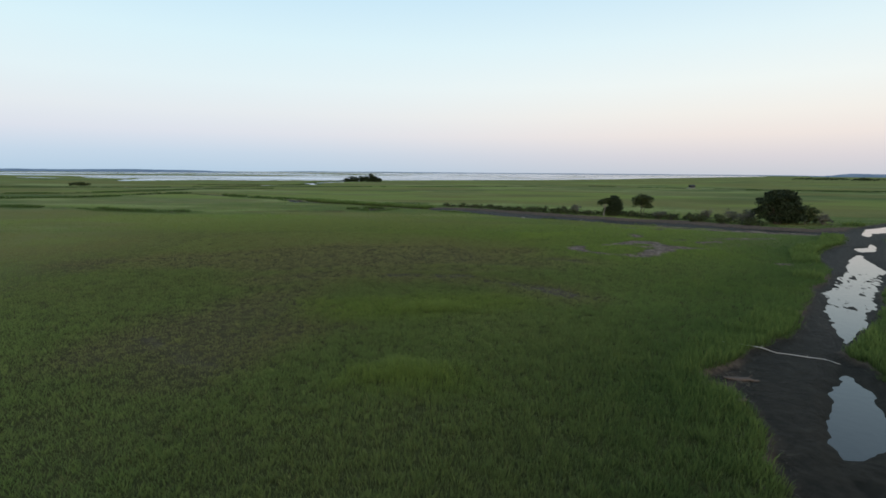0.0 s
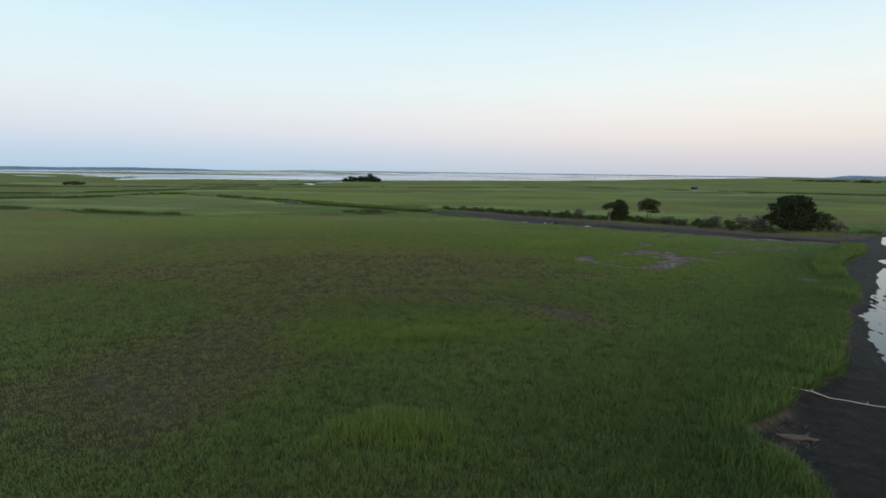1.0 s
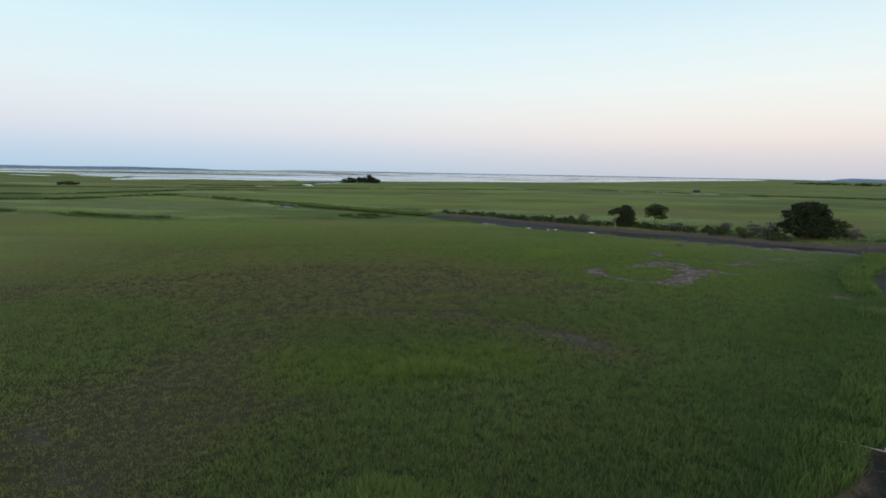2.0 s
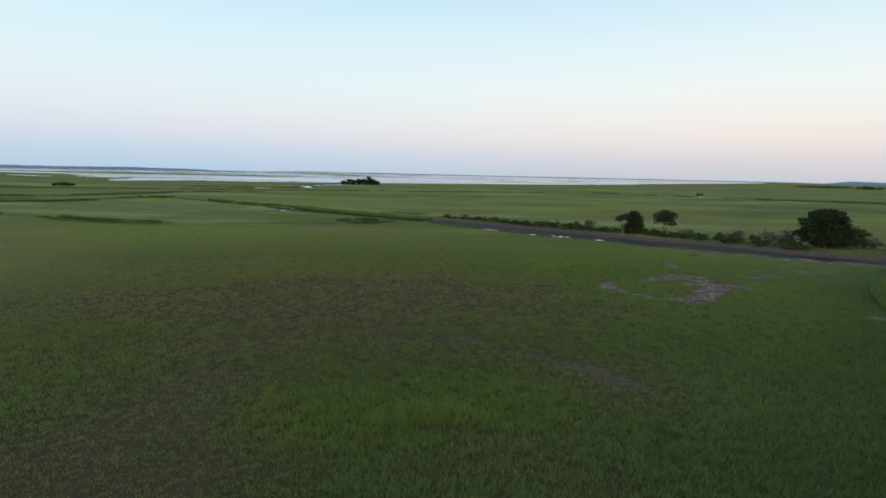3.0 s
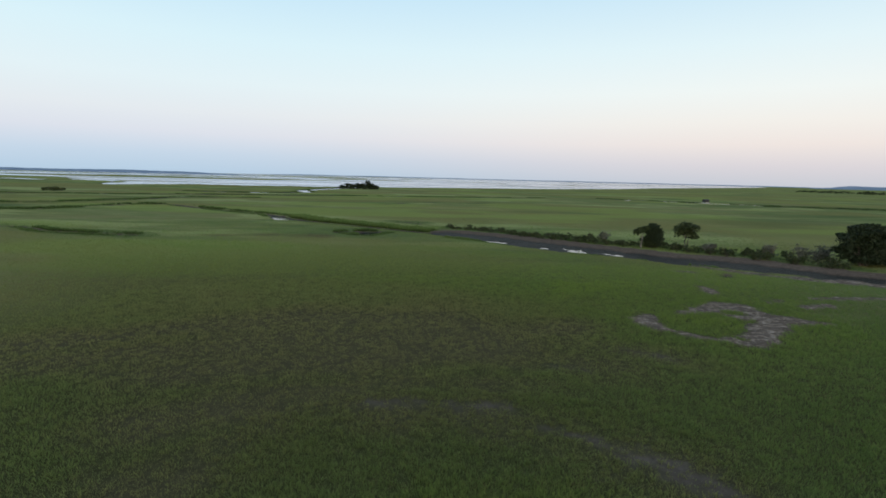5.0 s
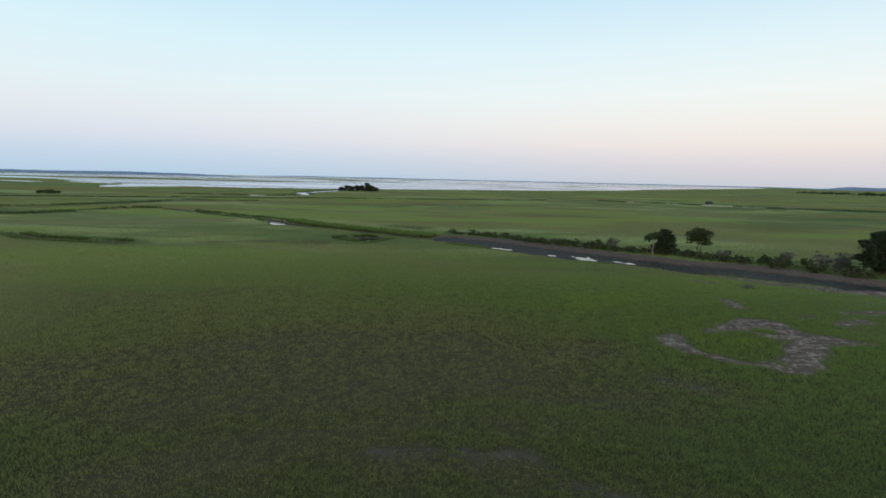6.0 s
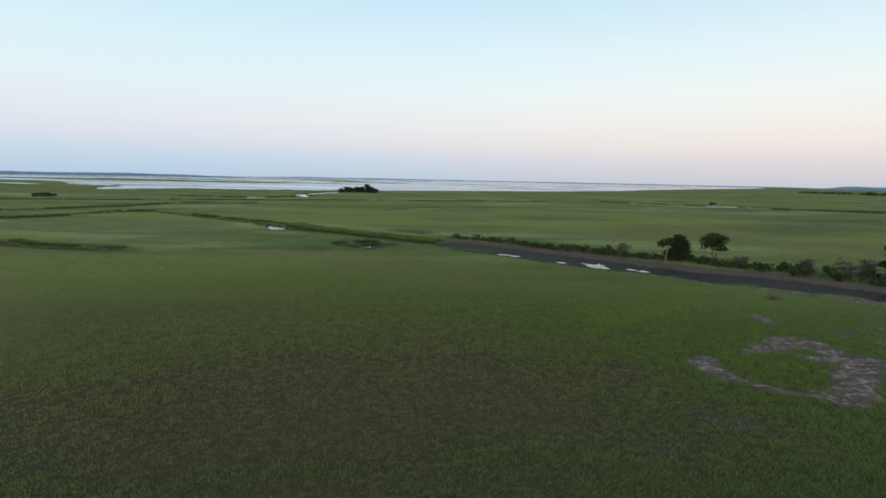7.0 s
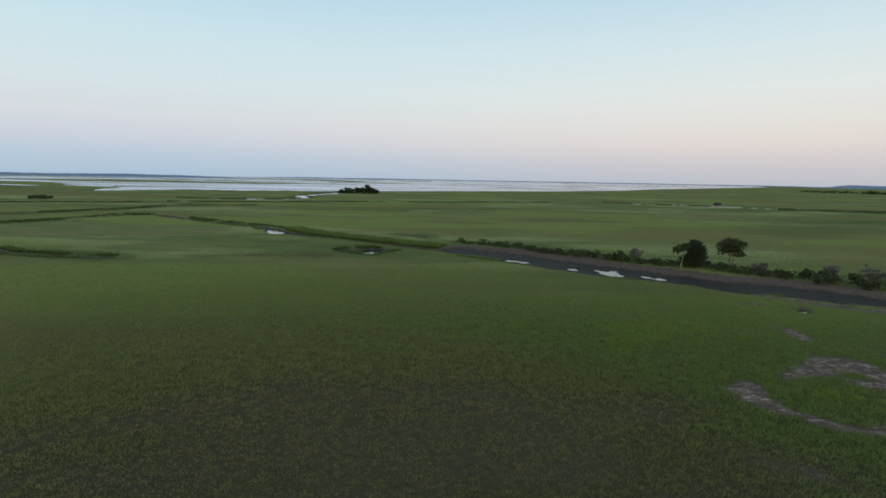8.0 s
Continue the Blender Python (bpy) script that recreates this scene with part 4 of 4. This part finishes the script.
# ---- tall growth on the creek banks ----


def build_tall_grass():
    """Tall dark cordgrass that lines the creeks and ditches."""
    V, F, A, base = [], [], [], 0
    lines = [(CREEK[:7], 420, 0.72, 4.2), ([(30.6, 80.2, 0.3), (33.6, 78.4, 0.3)], 300, 0.6, 1.0), (EDGE, 260, 0.34, 1.0), (CREEK[6:], 60, 0.55, 1.6), (BED[1:20], 420, 0.50, 2.2), (POND, 300, 0.40, 2.2)] + [(DITCHES[0], 150, 0.45, 1.6)] + [(d, 120, 0.30, 4.0) for d in DITCHES[1:6]]
    for line, per_m, tall, wide in lines:
        # creek growth lighter; ditch growth darkened to carry the shade of its banks
        bright = 0.2 if line[0] in (CREEK[0], BED[1], EDGE[0]) else -0.3
        for (x0, y0, r0), (x1, y1, r1) in zip(line, line[1:]):
            length = math.hypot(x1 - x0, y1 - y0)
            n = int(length * per_m)
            t, side = RNG.random(n), np.where(RNG.random(n) < 0.5, -1.0, 1.0)
            nx, ny = -(y1 - y0) / length, (x1 - x0) / length
            away = np.sign(nx * 0.3 * (x0 + x1) / 2 + ny * (y0 + y1) / 2) * side
            off = (r0 + (r1 - r0) * t - 0.3 + wide * RNG.random(n) ** 1.3) * side
            px, py = x0 + (x1 - x0) * t + nx * off, y0 + (y1 - y0) * t + ny * off
            z, mk, _ = relief(px, py)
            ok = (mk["bare"] < 0.5) & (RNG.random(n) < (1.0 if line[0] == CREEK[0] else step(0.36, 0.56, vnoise(px, py, 9.0, 3, 71)))) & (py > 5) & ((away > 0) | ((py < 200) & (line[0] != CREEK[0])))
            px, py, z, away = px[ok], py[ok], z[ok], away[ok]
            n = len(px)
            if not n:
                continue
            d = reach(px, py)
            h = tall * (0.65 + 0.6 * RNG.random(n)) * np.where((away > 0) | (d < 60), 1.0, 0.55) * (0.7 + 0.6 * vnoise(px, py, 1.6, 2, 72))
            w = 0.022 * (d / 13) ** 0.78 * (0.7 + 0.6 * RNG.random(n))
            at = {"tone": 0.6 * RNG.random(n) + 0.3 * vnoise(px, py, 1.2, 2, 73) + bright, "dry": np.where(RNG.random(n) < 0.02, 0.8, 0.0), "lush": np.zeros(n), "rank_shade": np.full(n, 0.25 - bright)}
            v, f, a = blades(px, py, z - 0.04, h, w, 0.12 + 0.4 * RNG.random(n), at, True)
            V.append(v), F.append(f + base), A.append(a)
            base += len(v)
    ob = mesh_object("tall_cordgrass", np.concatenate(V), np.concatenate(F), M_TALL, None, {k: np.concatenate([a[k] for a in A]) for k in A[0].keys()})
    tagged(ob, "tall dark green cordgrass lining the creek banks", "grass", kind="stuff")


build_tall_grass()

# ---- things on the creek mud ----


def build_pole():
    """A slender bleached pole lying across the mud down to the water."""
    rng = np.random.default_rng(31)
    pts = []
    for k in range(9):
        t = k / 8
        x, y = 12.9 + 4.1 * t, 25.3 - 2.4 * t + 0.07 * math.sin(3 * t)
        pts.append((x, y, max(ground_at(x, y), WATER_LEVEL - 0.02) + 0.02))
    v, f = tube(pts, [0.020 - 0.001 * k for k in range(9)], 8)
    root = new("fallen_pole")
    tagged(root, "slender bleached pole lying across dark creek mud", "pole")
    mesh_object("shaft", v, f, M_POLE, root, None, True)
    for k in (3, 6):
        p = Vector(pts[k])
        tv, tf = limb(rng, p, p + Vector((0.10, 0.16, 0.05)), 0.014, 0.006, 0.1, 2)
        mesh_object("twig_stub", tv, tf, M_POLE, root, None, True)


def build_driftwood(x, y, length, rad, turn, seed, label):
    """A worn log half sunk in mud, thicker in the middle, with a broken branch."""
    rng = np.random.default_rng(seed)
    root = new("driftwood_log")
    root.matrix_basis = pose(x, y, ground_at(x, y), 0, 0, turn)
    tagged(root, label, "driftwood")
    pts = [(length * (k / 7 - 0.5), rng.uniform(-0.04, 0.04), rad * 0.35 + rng.uniform(-0.01, 0.02)) for k in range(8)]
    v, f = tube(pts, [rad * q for q in (0.35, 0.8, 1.0, 1.05, 0.95, 0.85, 0.6, 0.25)], 9)
    v = [(a, b * 1.5, c * 0.8 + 0.02 * math.sin(9 * a + 5 * b)) for a, b, c in v]
    mesh_object("log", v, f, M_DRIFT, root, None, True)
    tv, tf = limb(rng, (length * 0.1, 0, rad * 0.6), (length * 0.35, rad * 2.0, rad * 1.6), rad * 0.3, rad * 0.1, 0.2, 3)
    mesh_object("branch_stub", tv, tf, M_DRIFT, root, None, True)


build_pole()
build_driftwood(11.5, 20.9, 1.3, 0.10, -12, 41, "reddish-brown worn driftwood log on creek mud")
build_driftwood(9.6, 20.1, 0.3, 0.05, 40, 43, "small pale scrap of driftwood at the grass edge")
build_driftwood(10.2, 18.6, 0.5, 0.06, 10, 42, "short broken stick of driftwood on creek mud")


def build_blind():
    """The small dark hut on posts by the far channel."""
    m_dark = plain("tarred_boards", (0.026, 0.028, 0.030), (0.055, 0.057, 0.060), 0.85, 2.0, (4, 4, 0.4))
    m_pale = plain("pale_boards", (0.34, 0.33, 0.31), (0.50, 0.49, 0.46), 0.7, 2.0)
    root = new("marsh_hut")
    root.matrix_basis = pose(143, 308, ground_at(143, 308), 0, 0, 25)
    tagged(root, "small dark timber hut on posts beside a channel", "hut")

    def box(name, cx, cy, cz, sx, sy, sz, mat, label=""):
        bm = bmesh.new()
        bmesh.ops.create_cube(bm, size=1.0)
        bmesh.ops.scale(bm, vec=(sx, sy, sz), verts=bm.verts)
        bmesh.ops.translate(bm, vec=(cx, cy, cz), verts=bm.verts)
        bmesh.ops.bevel(bm, geom=bm.edges[:], offset=0.02, segments=1, affect="EDGES")
        me = bpy.data.meshes.new(name)
        bm.to_mesh(me)
        bm.free()
        me.materials.append(mat)
        ob = new(name, me)
        ob.parent = root
        tagged(ob, label)

    for px in (-1.6, 1.6):
        for py in (-0.9, 0.9):
            box("post", px, py, 0.3, 0.16, 0.16, 1.2, m_dark)
    box("deck", 0, 0, 0.72, 4.2, 2.4, 0.12, m_pale, "pale plank deck")
    box("wall", 0, 0.85, 1.35, 3.4, 0.1, 1.15, m_dark)
    box("wall", 0, -0.85, 1.35, 3.4, 0.1, 1.15, m_dark)
    box("wall", 1.65, 0, 1.35, 0.1, 1.6, 1.15, m_dark)
    box("wall", -1.65, 0, 1.35, 0.1, 1.6, 1.15, m_dark)
    bm = bmesh.new()
    pts = [bm.verts.new(p) for p in ((-2.0, -1.2, 1.9), (2.0, -1.2, 1.9), (2.0, 1.2, 1.9), (-2.0, 1.2, 1.9), (-2.0, 0, 2.5), (2.0, 0, 2.5))]
    for q in ((0, 1, 5, 4), (2, 3, 4, 5), (0, 4, 3), (1, 2, 5), (3, 2, 1, 0)):
        bm.faces.new([pts[i] for i in q])
    me = bpy.data.meshes.new("roof")
    bm.to_mesh(me)
    bm.free()
    me.materials.append(m_dark)
    ob = new("roof", me)
    ob.parent = root


build_blind()


def build_straw():
    """Dead stems lying on the creek bank and round the pans."""
    px, py = RNG.uniform(5, 45, 60000), RNG.uniform(9, 68, 60000)
    z, mk, growth = relief(px, py)
    b = along(px, py, BED)
    ok = (((b > -0.5) & (b < 0.9) & (RNG.random(60000) < 0.35)) | ((mk["wrack"] > 0.15) & (RNG.random(60000) < 0.9))) & (z > -0.62)
    px, py, z = px[ok], py[ok], z[ok]
    n = len(px)
    v, f, _ = blades(px, py, z, 0.03 + 0.06 * RNG.random(n), 0.012 + 0.018 * RNG.random(n), 2.0 + 3.0 * RNG.random(n), {}, False)
    qx, qy = RNG.uniform(5, 14, 9000), RNG.uniform(8, 22, 9000)
    b = along(qx, qy, BED)
    ok = (b > -0.7) & (b < 1.0) & (vnoise(qx, qy, 1.2, 2, 81) > 0.74)
    qx, qy = qx[ok], qy[ok]
    n = len(qx)
    v2, f2, _ = blades(qx, qy, relief(qx, qy)[0] - 0.02, 0.10 + 0.22 * RNG.random(n), 0.010 + 0.012 * RNG.random(n), 0.8 + 1.6 * RNG.random(n), {}, False)
    v, f = np.concatenate([v, v2]), np.concatenate([f, f2 + len(v)])
    ob = mesh_object("dead_straw", v, f, M_STRAW)
    tagged(ob, "pale dead straw lying on mud", "straw", kind="stuff")


build_straw()
